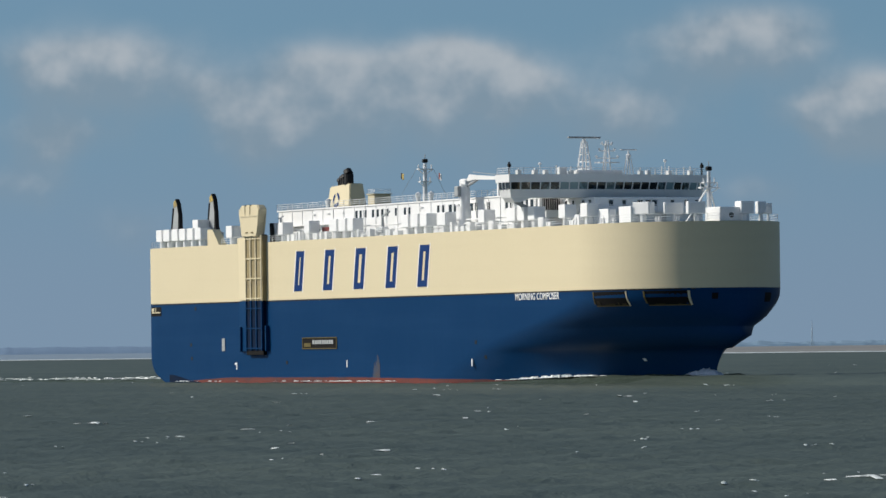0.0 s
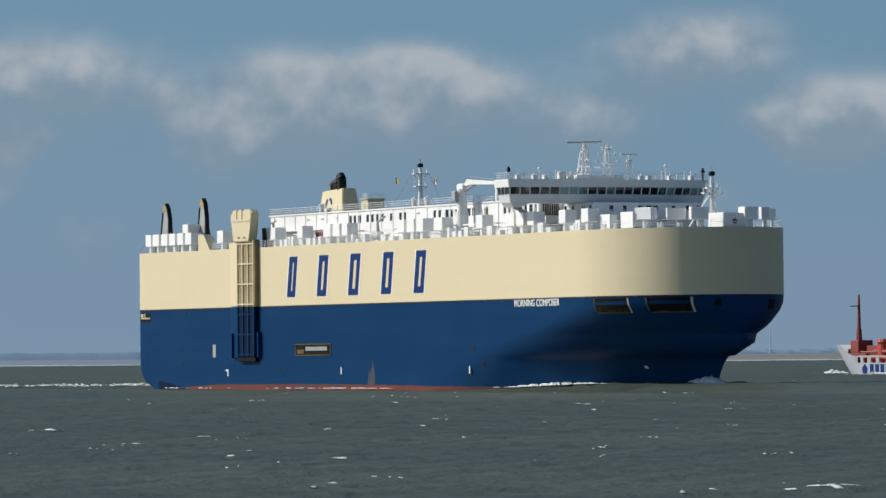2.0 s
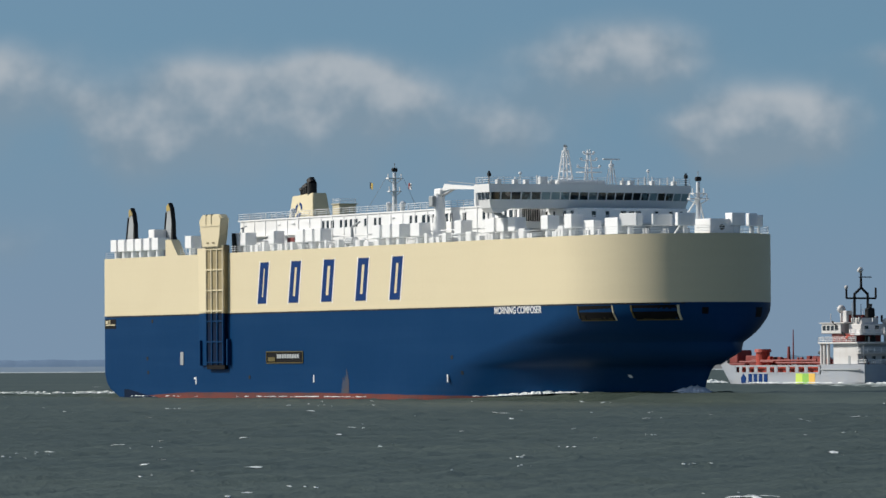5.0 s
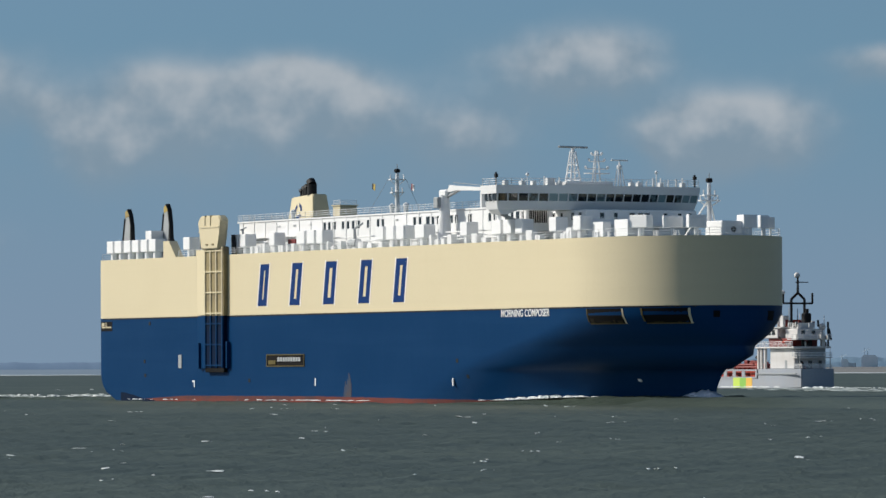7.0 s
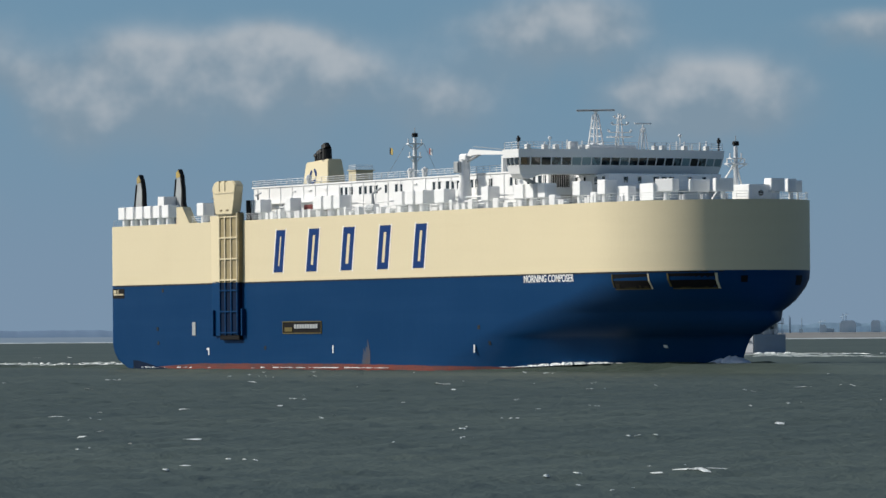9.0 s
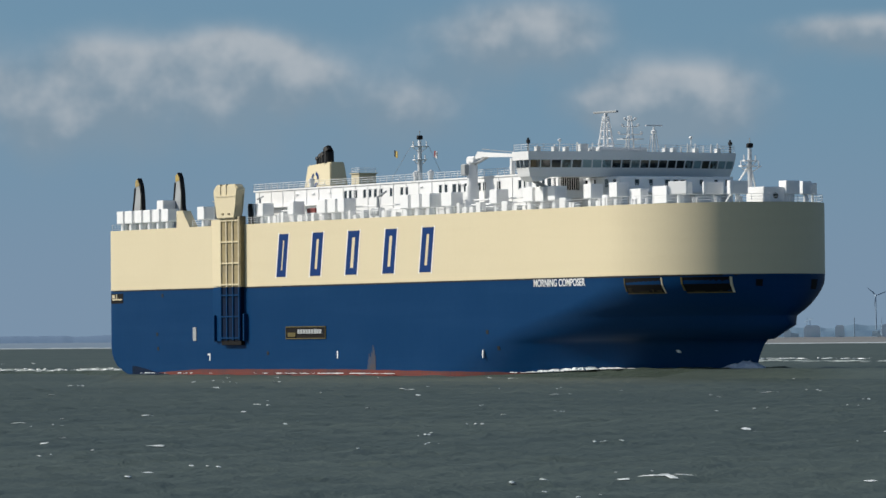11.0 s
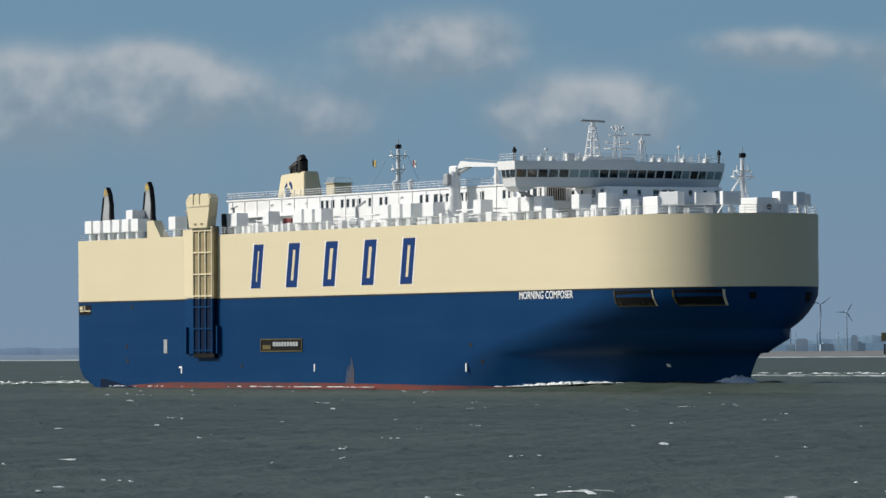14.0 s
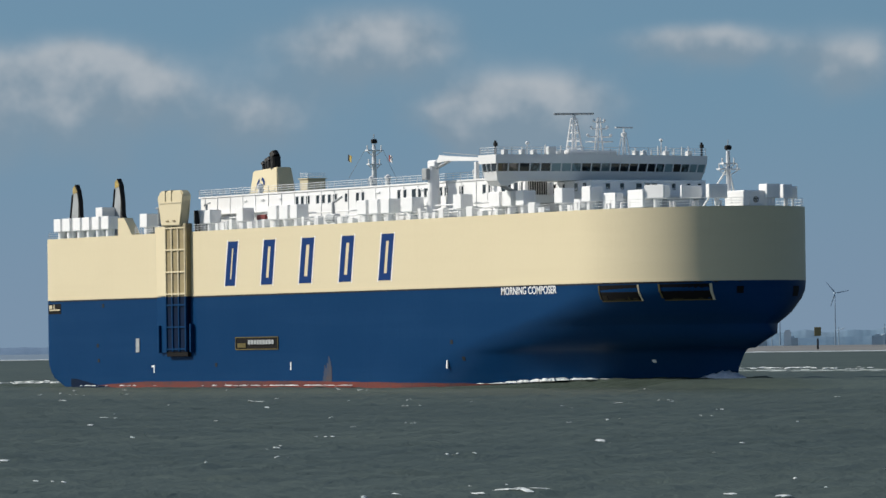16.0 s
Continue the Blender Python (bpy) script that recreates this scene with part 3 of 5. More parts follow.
def car_carrier():
    ship = new("car_carrier")
    tagged(ship, "large car carrier ship with cream upper hull and navy lower hull", "ship")
    hull_band("lower_hull", [l[0] for l in LEVELS[:-1]], NAVY, ship, "navy blue flared lower hull")
    upper = hull_band("upper_hull", [LINE_Z, 17.4, 20.0, 22.6, DECK_Z], CREAM, ship, "cream upper hull with a rounded bow")
    hull_patch("boot_top", 20, 150, -1.5, 0.9, 0.04, RED_BOOT, ship, "faded red boot topping", n=60, top=lambda x: 0.85 - max(0, x - 90) * 0.009 - max(0, 36 - x) * 0.035 + 0.08 * noise.noise((x * 0.3, 0, 0)))
    hull_patch("belt", 0.3, 198.3, LINE_Z - 0.02, LINE_Z + 0.16, 0.06, TAN, ship, "pale ledge between the two colours", n=120)
    hull_patch("black_line", 0.3, 198.3, LINE_Z - 0.24, LINE_Z - 0.02, 0.03, BLACK, ship, "thin black painted line under the ledge", n=120)
    # dark antifouling patch that also paints the shade under the counter
    hull_patch("stern_bottom", 9.5, 24, -1.2, 0.9, 0.05, SHADE_NAVY, ship, "dark antifouling at the stern with painted shade", n=20, top=lambda x: 1.5 * math.exp(-((x - 9.5) / 9) ** 2) - 0.1 + 0.08 * noise.noise((x * 0.4, 3, 0)))
    # weather deck
    bm = bmesh.new()
    xs = hull_stations(DECK_Z)
    a = [bm.verts.new((x, -half_breadth(x, DECK_Z), DECK_Z - 0.03)) for x in xs[:-1]]
    b = [bm.verts.new((x, half_breadth(x, DECK_Z), DECK_Z - 0.03)) for x in xs[:-1]]
    for i in range(len(a) - 1):
        bm.faces.new((a[i], a[i + 1], b[i + 1], b[i]))
    part("weather_deck", bm, DECK, ship, "pale grey-green painted weather deck")
    # deck-edge rail
    edge = [(x, -half_breadth(x, DECK_Z) + 0.25, DECK_Z) for x in (33.5, 43)] + [(x, -half_breadth(x, DECK_Z) + 0.25, DECK_Z) for x in range(54, 175, 10)]
    rail("deck_railing", edge[:2], ship, r=0.045)
    rail("deck_railing", edge[2:], ship, r=0.045)
    bow = [(174 + 24.8 * math.sin(radians(k)), -(BEAM - 0.3) * math.cos(radians(k)), DECK_Z) for k in range(0, 181, 9)]
    rail("bow_railing", bow, ship, height=1.2, step=2.5, r=0.035)
    rail("stern_railing", [(0.3, -15.6, DECK_Z), (0.3, 15.6, DECK_Z)], ship, r=0.045)

    # vent housings on pedestals along the deck edge
    def vent_box(x0, x1, y, z0=26.45, z1=28.65, deep=2.1, turn=0.0):
        w = (x1 - x0) * 0.86
        bm = bmesh.new()
        box(bm, -w / 2, w / 2, 0, deep, z0 - DECK_Z, z1 - DECK_Z, 0.07)
        ob = part("vent_box", bm, BRIGHT_WHITE, ship, "white louvred ventilator housing")
        ob.location, ob.rotation_euler = ((x0 + x1) / 2, y, DECK_Z), (0, 0, radians(turn))
        bm = bmesh.new()
        tube(bm, (0, deep / 2, 0), (0, deep / 2, z0 - DECK_Z + 0.05), min(w, deep) * 0.36, n=12)
        part("pedestal", bm, WHITE, ob)
        bm = bmesh.new()
        box(bm, w / 2 - 0.02, w / 2 + 0.04, deep * 0.15, deep * 0.85, z0 - DECK_Z + 0.3, z1 - DECK_Z - 0.3)
        part("louvre", bm, WHITE, ob)

    for x0, x1 in ((0.3, 3.4), (3.6, 7.0), (7.6, 10.9), (11.2, 14.4), (14.9, 18.0), (18.5, 21.7), (32.8, 35.9), (52.3, 55.2), (55.5, 58.4), (67.1, 69.7), (77.6, 81.2), (81.5, 84.8),
                   (85.2, 87.9), (106.8, 110.1), (110.5, 113.8), (114.2, 117.3), (120.7, 124.5), (136.3, 139.1), (146.8, 150.4), (150.7, 153.7), (154.6, 157.3), (165.5, 168.2), (173.1, 175.9)):
        vent_box(x0, x1, -14.8)
    for x0, x1, y, d, turn, z0, z1 in ((181.4, 186.2, -12.3, 1.6, 0, DECK_Z + 0.1, 27.85), (176.2, 180.2, -13.2, 1.4, 0, DECK_Z + 0.1, 27.6), (185.4, 189.4, -11.4, 1.5, 20, 26.55, 28.45),
                                       (190.3, 190.9, -8.9, 3.4, 0, 26.45, 28.3), (193.1, 194.2, -6.4, 3.1, 0, 26.4, 28.4), (193.7, 196.2, 2.1, 2.3, 0, 26.4, 28.4),
                                       (192.9, 194.0, 6.3, 1.5, 0, 26.4, 28.4), (191.6, 192.2, 8.6, 1.3, 0, 26.4, 28.2)):
        vent_box(x0, x1, y, z0, z1, d, turn)
    for x in (6, 24, 40, 60, 80, 100, 120, 140):
        vent_box(x, x + 3.2, 12.0)

    # lockers, winch and pipework between the housings
    rr = random.Random(3)
    for x0, x1 in ((59.5, 66), (70.5, 76.5), (88.8, 95), (98, 105.5), (125.5, 135), (140, 146), (158, 164.5), (169, 172.5)):
        x = x0
        while x < x1 - 0.8:
            w = rr.uniform(0.7, 2.0)
            quick("deck_locker", WHITE, ship, (x, min(x + w, x1), -14.6, -13.6, DECK_Z, DECK_Z + rr.uniform(0.6, 1.7)), bevel=0.05)
            x += w + rr.uniform(0.3, 1.4)
    for z, y in ((26.1, -12.6), (26.6, -12.2), (27.3, -11.9)):
        bm = bmesh.new()
        tube(bm, (56, y, z), (150, y, z), 0.13, n=6)
        part("deck_pipe", bm, WHITE, ship)
    bm = bmesh.new()
    tube(bm, (97.0, -14.2, 26.1), (99.6, -14.2, 26.1), 0.75, n=14)
    tube(bm, (98.2, -14.0, 26.0), (97.6, -13.8, 28.6), 0.35, 0.2, n=8)
    tube(bm, (97.6, -13.8, 28.6), (100.5, -13.8, 29.4), 0.18, n=6)
    part("provision_winch", bm, GREY, ship, "grey deck winch with a short davit")
    # cream coaming at the stern
    bm = bmesh.new()
    prism(bm, [(27.6, DECK_Z - 0.05), (27.6, 28.1), (29.9, 28.1), (32.8, DECK_Z - 0.05)], "y", -BEAM + 0.02, -BEAM + 1.6)
    part("stern_coaming", bm, CREAM, ship, "cream sloping coaming")
    quick("stern_locker", WHITE, ship, (9.0, 11.6, -11, -8.6, DECK_Z, 30.4), bevel=0.08)
    bm = bmesh.new()
    prism(bm, [(31.5, 28.3), (33.4, 28.3), (36.5, DECK_Z), (34.6, DECK_Z)], "y", -13.0, -11.2)
    part("deck_stairway", bm, GREY, ship, "grey sloping deck stairway")
    # stern-ramp arms
    for x, y, h in ((2.4, -11.2, 34.4), (12.5, -8.2, 35.1)):
        bm = bmesh.new()
        prism(bm, [(x - 1.9, 28.0), (x + 1.0, 28.0), (x + 1.3, 31.5), (x + 0.7, h - 1.0), (x - 0.1, h - 0.1), (x - 0.7, h - 0.5), (x - 0.75, h - 2)], "y", y - 0.35, y + 0.35)
        arm = part("ramp_arm", bm, GREY, ship, "grey sloping arm of the stern ramp")
        bm = bmesh.new()
        prism(bm, [(x - 0.82, h - 1.5), (x + 0.75, h - 1.2), (x + 0.75, h - 0.9), (x - 0.05, h), (x - 0.8, h - 0.45)], "y", y - 0.42, y - 0.3)
        part("tip", bm, YELLOW, arm, "worn yellow tip")
        # black plate added along the arm's forward edge
        bm = bmesh.new()
        prism(bm, [(x + 1.0, 27.5), (x + 2.6, 27.5), (x + 1.7, 29.2), (x + 1.55, 31.6), (x + 0.95, h - 0.9), (x + 0.1, h + 0.15), (x - 0.1, h), (x + 0.7, h - 1.0), (x + 1.25, 31.5)], "y", y - 0.38, y + 0.4)
        part("black_edge_plate", bm, BLACK, arm)
        bm = bmesh.new()
        tube(bm, (x - 2.0, y - 0.4, 28.0), (x - 0.9, y - 0.4, h - 1.6), 0.16, n=5)
        part("stay", bm, BLACK, arm)
        quick("base", GREY, arm, (x - 2.0, x + 3.0, y - 0.8, y + 0.8, DECK_Z - 0.02, 28.0), bevel=0.1)

    # side ramp with its head, folded up against the hull
    ramp = quick("side_ramp", SHADE_NAVY, ship, (46.3, 53.6, -16.75, -15.8, 4.9, 26.6), label="ribbed folded side ramp, cream above and navy below")
    for z0, z1, mat in ((LINE_Z, 26.6, TAN), (5.7, LINE_Z, NAVY)):
        for x in (46.3, 48.5, 50.8, 53.15):
            quick("ramp_rib", mat, ramp, (x, x + 0.42, -17.05, -16.7, z0, z1), bevel=0.04)
        z = z0 + 0.3
        while z < z1:
            quick("ramp_beam", CREAM if mat is TAN else NAVY, ramp, (46.25, 53.65, -17.1, -16.7, z, z + 0.24))
            z += 3.6
        quick("ramp_plate", OLIVE if mat is TAN else SHADE_NAVY, ramp, (46.4, 53.5, -16.85, -16.74, z0, z1 - 0.1))
    # olive strip that paints the shade on the ramp's forward side
    quick("ramp_side_shade", OLIVE, ramp, (53.61, 53.9, -16.95, -15.9, LINE_Z, 26.5))
    quick("ramp_lip", DARK, ramp, (46.2, 53.7, -16.8, -15.8, 4.9, 5.7), bevel=0.05)
    for x0, z0, z1 in ((43.0, 5.6, 10.0), (54.3, 5.6, 10.2)):
        quick("guide_rail", NAVY, ship, (x0, x0 + 0.5, -16.8, -15.9, z0, z1), bevel=0.05)
    bm = bmesh.new()
    prism(bm, [(41.0, -16.05), (46.25, -16.05), (46.25, -16.8)], "z", LINE_Z + 0.2, 26.2)
    part("trunk_cheek", bm, CREAM, ship, "cream cheek beside the side ramp")
    bm = bmesh.new()
    prism(bm, [(41.0, -16.05), (46.25, -16.05), (46.25, -16.75)], "z", 5.6, LINE_Z)
    part("trunk_cheek", bm, NAVY, ship)
    bm = bmesh.new()
    prism(bm, [(46.0, 26.2), (45.6, 28.6), (45.0, 30.6), (44.9, 31.2), (45.9, 32.0), (53.0, 32.0), (53.9, 31.3), (53.8, 30.6), (53.0, 28.6), (52.7, 26.2)], "y", -17.5, -15.9)
    bmesh.ops.bevel(bm, geom=bm.edges[:], offset=0.2, segments=2, affect="EDGES")
    head = part("ramp_head", bm, CREAM, ship, "cream rounded housing over the side ramp")
    for x in (47.6, 49.8):
        quick("seam", TAN, head, (x, x + 0.22, -17.62, -16.0, 30.3, 32.06))
    quick("seam", TAN, head, (45.8, 53.2, -17.6, -17.4, 29.9, 30.1))
    for x in (48.0, 50.4):
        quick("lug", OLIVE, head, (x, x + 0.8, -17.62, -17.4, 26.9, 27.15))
    bm = bmesh.new()
    tube(bm, (54.6, -15.2, 25.2), (54.2, -15.2, 28.6), 0.5, 0.35, 8)
    part("hoist_post", bm, BLACK, ship)
    for x in (38.5, 40.6, 55.6):
        bm = bmesh.new()
        tube(bm, (x, -14.0, DECK_Z), (x, -14.0, 29.6), 0.16, n=6)
        tube(bm, (x - 0.9, -14.0, 29.4), (x + 1.2, -14.0, 29.8), 0.12, n=6)
        part("davit", bm, GREY, ship)

    # marks on the side
    for x0, x1 in ((65.7, 69.0), (77.9, 81.6), (90.5, 94.4), (103.4, 107.2), (115.9, 119.6)):
        bm = bmesh.new()
        y0, y1 = -BEAM - 0.035, -BEAM + 0.05
        ln, t = 1.25, 1.1
        slant(bm, x0, x0 + 1.5, 16.15, 23.25, ln, y0, y1)
        slant(bm, x1 - 1.3, x1 + 0.1, 16.15, 23.25, ln, y0, y1)
        slant(bm, x0 + 1.5, x1 - 1.3, 16.15, 16.15 + t, ln * t / 7.1, y0, y1)
        prism(bm, [(x0 + 1.5 + ln * (1 - t / 7.1), 23.25 - t), (x1 - 1.3 + ln * (1 - t / 7.1), 23.25 - t), (x1 - 1.3 + ln, 23.25), (x0 + 1.5 + ln, 23.25)], "y", y0, y1)
        mark = part("company_mark", bm, BLUE_SIGN, ship, "slanted hollow blue company mark edged in white")
        bm = bmesh.new()
        slant(bm, x0 - 0.32, x0, 15.95, 23.45, ln, y0 + 0.012, y1)
        slant(bm, x1 + 0.1, x1 + 0.42, 15.95, 23.45, ln, y0 + 0.012, y1)
        part("white_edge", bm, WHITE, mark)
    curve = bpy.data.curves.new("name_text", "FONT")
    curve.body, curve.size, curve.extrude, curve.offset = "MORNING COMPOSER", 1.0, 0.02, 0.012
    tmp = bpy.data.objects.new("name_text", curve)
    me = bpy.data.meshes.new_from_object(tmp)
    bpy.data.objects.remove(tmp)
    co = np.empty(len(me.vertices) * 3)
    me.vertices.foreach_get("co", co)
    co = co.reshape(-1, 3)
    lo, hi = co.min(0), co.max(0)
    sx, sz = 15.6 / (hi[0] - lo[0]), 1.15 / (hi[1] - lo[1])
    for v in me.vertices:
        x, z = 152.7 + (v.co.x - lo[0]) * sx, 13.35 + (v.co.y - lo[1]) * sz
        v.co = (x, -half_breadth(x, z) - 0.04 - v.co.z, z)
    me.materials.append(WHITE)
    text = new("ship_name", me)
    text.parent = ship
    tagged(text, "ship name in white block letters")

    # openings in the side and the bow
    pilot = opening("side_door", 69.3, 83.4, 6.0, 7.75, ship, True, DIM_YELLOW)
    bm = bmesh.new()
    for k in range(9):
        box(bm, 73.6 + k * 0.98, 74.4 + k * 0.98, -16.32, -16.1, 6.7, 7.4)
    part("door_gear", bm, GREY, pilot)
    quick("door_plate", DIM_YELLOW, pilot, (70.0, 72.8, -16.3, -16.1, 6.2, 6.9))
    stern_win = opening("stern_opening", 0.9, 5.8, 12.4, 14.1, ship, False)
    quick("opening_frame", TAN, stern_win, (1.6, 5.6, -16.3, -16.0, 12.95, 13.2), (3.2, 3.5, -16.3, -16.0, 12.95, 14.0), (1.5, 2.6, -16.28, -16.0, 13.3, 13.9))
    quick("pilot_door", GREY, ship, (33.9, 35.2, -16.22, -16.0, 5.7, 8.0), label="pale narrow side door")
    for x0, x1 in ((179.4, 186.6), (190.1, 196.0)):
        o = opening("mooring_opening", x0, x1, 12.1, 14.3, ship, False)
        for a, b, c, d in ((x0 - 0.25, x0, 12.3, 14.3), (x1, x1 + 0.22, 12.0, 14.3), (x0, x1, 11.95, 12.12)):
            hull_patch("rim", a, b, c, d, 0.1, TAN if a == x1 else DIM_YELLOW, o, "", -1, 4)
        for f, w, h in ((0.05, 0.12, 0.7), (0.32, 0.3, 0.25), (0.7, 0.05, 0.45), (0.82, 0.12, 0.3)) if x0 < 185 else ((0.2, 0.25, 0.16), (0.75, 0.08, 0.2)):
            hull_patch("roller", x0 + (x1 - x0) * f, x0 + (x1 - x0) * (f + w), 12.14, 12.14 + h, 0.07, GEAR_SHADE, o, "", -1, 2)
    opening("fairlead", 198.1, 198.5, 12.9, 13.9, ship, False)
    o = opening("fairlead", 196.6, 197.8, 12.4, 13.9, ship, False, side=1)
    # small marks and scuppers
    for x, z in ((40.2, 3.0), (87.4, 3.3), (136.3, 3.3)):
        quick("tug_mark", WHITE, ship, (x, x + 0.35, -16.18, -16.0, z - 0.7, z + 0.55), *(((x - 0.7, x, -16.18, -16.0, z + 0.2, z + 0.5),) if x < 50 else ()))
    for x, z in ((19.3, 6.6), (19.6, 4.1), (62, 3.2), (137.6, 6.3), (140.6, 3.8), (21.5, 13.3)):
        hull_patch("scupper", x, x + 0.7, z, z + 0.6, 0.05, BLACK, ship, n=2)
    for x, z in ((178.6, 3.2),):
        hull_patch("draught_mark", x, x + 0.6, z, z + 0.45, 0.05, WHITE, ship, n=2)
    rr = random.Random(12)
    for k in range(11):
        x = 98.0 + k * 0.26
        hull_patch("rust_streak", x, x + 0.26, 0.5, 1.2 + (1.6 + 2.4 * rr.random()) * math.exp(-((k - 6.0) / 5.0) ** 4), 0.03, RUST, ship, "rust-brown streak by the waterline", n=1)

    # long deckhouse
    y_wall = -9.6
    house = quick("deckhouse", WHITE, ship, (45.0, 149.0, y_wall, 9.6, DECK_Z, 30.85), bevel=0.1, label="long white deckhouse along the ship")
    quick("roof_edge", WHITE, house, (44.6, 149.2, y_wall - 0.15, 10.0, 30.85, 31.1), label="white overhanging roof edge")
    quick("roof_deck", ROOF, house, (45.0, 148.9, y_wall + 0.1, 9.7, 31.1, 31.14), label="grey-green painted roof deck")
    # dark plate paints the end wall's slats and the shade under the bridge
    end = quick("end_shade_plate", DARK, house, (148.95, 149.06, y_wall + 0.5, -5.9, 28.3, 30.3), label="dark barred plate, slats and painted shade of the end wall")
    for k in range(8):
        quick("bar", OFF_WHITE, end, (149.05, 149.14, y_wall + 0.6 + k * 0.4, y_wall + 0.68 + k * 0.4, 28.3, 30.3))
    quick("end_balcony", WHITE, house, (149.0, 151.4, y_wall, -5.6, 27.0, 28.1), bevel=0.05)
    x = 46.5
    while x < 148:
        bm = bmesh.new()
        box(bm, x, x + 0.2, y_wall - 0.1, y_wall + 0.05, DECK_Z + 0.1, 30.8)
        part("rib", bm, WHITE, house)
        x += 4.4
    rr = random.Random(8)
    x = 78.0
    while x < 148:
        if rr.random() < 0.8 and (x % 4.4) < 3.4:
            w = rr.choice((0.7, 0.7, 1.0))
            h = 1.25
            win = quick("window", GLASS, house, (x, x + w, y_wall - 0.06, y_wall + 0.05, 28.9, 28.9 + h))
            quick("window_frame", WHITE, win, (x - 0.12, x + w + 0.12, y_wall - 0.14, y_wall - 0.02, 28.9 + h, 29.05 + h), (x - 0.12, x, y_wall - 0.14, y_wall - 0.02, 28.8, 28.9 + h))
        x += rr.choice((1.7, 1.9, 2.6))
    for x in (60, 66, 72, 104, 118):
        quick("lamp_hood", WHITE, house, (x, x + 1.2, y_wall - 0.25, y_wall, 29.95, 30.1))
    quick("gallery", WHITE, house, (47, 78, y_wall - 0.9, y_wall, 28.0, 28.2))
    quick("red_locker", DEEP_RED, ship, (69.5, 72.5, -12.3, -11.0, 26.6, 27.5), bevel=0.1, label="red fire locker")
    quick("doorway", GLASS, house, (61.5, 63.0, y_wall - 0.06, y_wall + 0.05, 25.6, 27.7))
    rail("roof_railing", [(45, -9.8, 31.1), (150, -9.8, 31.1)], house, height=1.05, r=0.05)
    rail("roof_railing", [(45, -9.8, 31.1), (45, 9.8, 31.1)], house, height=1.05, r=0.05)
    for x in (62, 99, 104, 131, 138):
        bm = bmesh.new()
        tube(bm, (x, -7.5, 31.0), (x, -7.5, 32.2), 0.4, n=10)
        ball(bm, (x, -7.5, 32.3), 0.6, 1)
        part("mushroom_vent", bm, WHITE, house)

    # funnel
    bm = bmesh.new()
    lo = [(35.6, 4.4), (45.8, 4.4), (45.8, 8.1), (35.6, 8.1)]
    hi = [(36.3, 4.9), (44.8, 4.9), (44.8, 7.6), (36.3, 7.6)]
    a, b = [bm.verts.new((*p, 31.0)) for p in lo], [bm.verts.new((p[0], p[1], 35.7 + (p[0] - 35) * 0.05)) for p in hi]
    bm.faces.new(a), bm.faces.new(b)
    for i in range(4):
        bm.faces.new((a[i], a[(i + 1) % 4], b[(i + 1) % 4], b[i]))
    bmesh.ops.bevel(bm, geom=bm.edges[:], offset=0.15, segments=2, affect="EDGES")
    funnel = part("funnel", bm, CREAM, ship, "cream funnel with black exhaust pipes")
    for x, r, h in ((39.0, 0.4, 36.9), (40.2, 0.5, 37.3), (41.2, 0.6, 37.5), (42.9, 0.85, 38.3)):
        bm = bmesh.new()
        tube(bm, (x, 5.7, 35.2), (x - 0.1, 5.7, h - r * 0.4), r, n=14)
        tube(bm, (x - 0.1, 5.7, h - r * 0.5), (x - 0.7, 5.7, h + r * 0.35), r, r * 0.92, n=14)
        part("exhaust_pipe", bm, BLACK, funnel, smooth=False)
    bm = bmesh.new()
    for ang0 in (0.0, 2.1, 4.2):
        for k in range(5):
            t0, t1 = ang0 + k * 0.3, ang0 + (k + 1) * 0.3
            p = [(39.6 + r * math.cos(t) * 1.05, 4.28 + 0.0, 33.3 + r * math.sin(t)) for t in (t0, t1) for r in (0.8, 1.35)]
            v = [bm.verts.new((q[0], 4.35 + (q[2] - 31) * 0.14 - 0.12, q[2])) for q in (p[0], p[1], p[3], p[2])]
            w = [bm.verts.new((u.co.x, u.co.y + 0.1, u.co.z)) for u in v]
            bm.faces.new(v), bm.faces.new(w[::-1])
    part("funnel_emblem", bm, BLUE_SIGN, funnel, "round blue emblem")
    cabin = quick("roof_cabin", TAN, ship, (53.5, 56.4, 4.4, 7.7, 31.05, 33.8), bevel=0.08, label="small cream cabin on the roof")
    quick("cabin_rim", TAN, cabin, (53.3, 56.6, 4.2, 7.9, 33.8, 33.95))
    rail("cabin_railing", [(53.5, 4.5, 33.95), (56.3, 4.5, 33.95), (56.3, 7.6, 33.95)], cabin, height=0.8, r=0.04)

    # signal mast amidships
    def mast(name, x, y, z0, z1, arms, label, lamp=True):
        bm = bmesh.new()
        tube(bm, (x, y, z0), (x, y, z1 - 1.0), 0.45, 0.28, 10)
        m = part(name, bm, WHITE, ship, label)
        bm = bmesh.new()
        for z, w in arms:
            box(bm, x - 0.5, x + 0.5, y - w, y + w, z, z + 0.18)
            for s in (-1, 1):
                tube(bm, (x, y + s * w * 0.9, z), (x, y + s * w * 0.9, z + 0.9), 0.1, n=5)
                tube(bm, (x, y + s * w, z), (x, y, z - 1.0), 0.07, n=4)
        part("yard", bm, WHITE, m)
        quick("lantern", BLACK, m, (x - 0.4, x + 0.4, y - 0.45, y + 0.45, z1 - 0.9, z1 - 0.2), bevel=0.15)
        bm = bmesh.new()
        tube(bm, (x, y, z1 - 0.3), (x, y, z1 + 0.6), 0.07, n=5)
        for s in (-0.35, 0.35):
            tube(bm, (x + s, y, z0), (x + s, y, z1 - 2), 0.05, n=4)
        part("ladder", bm, GREY, m)
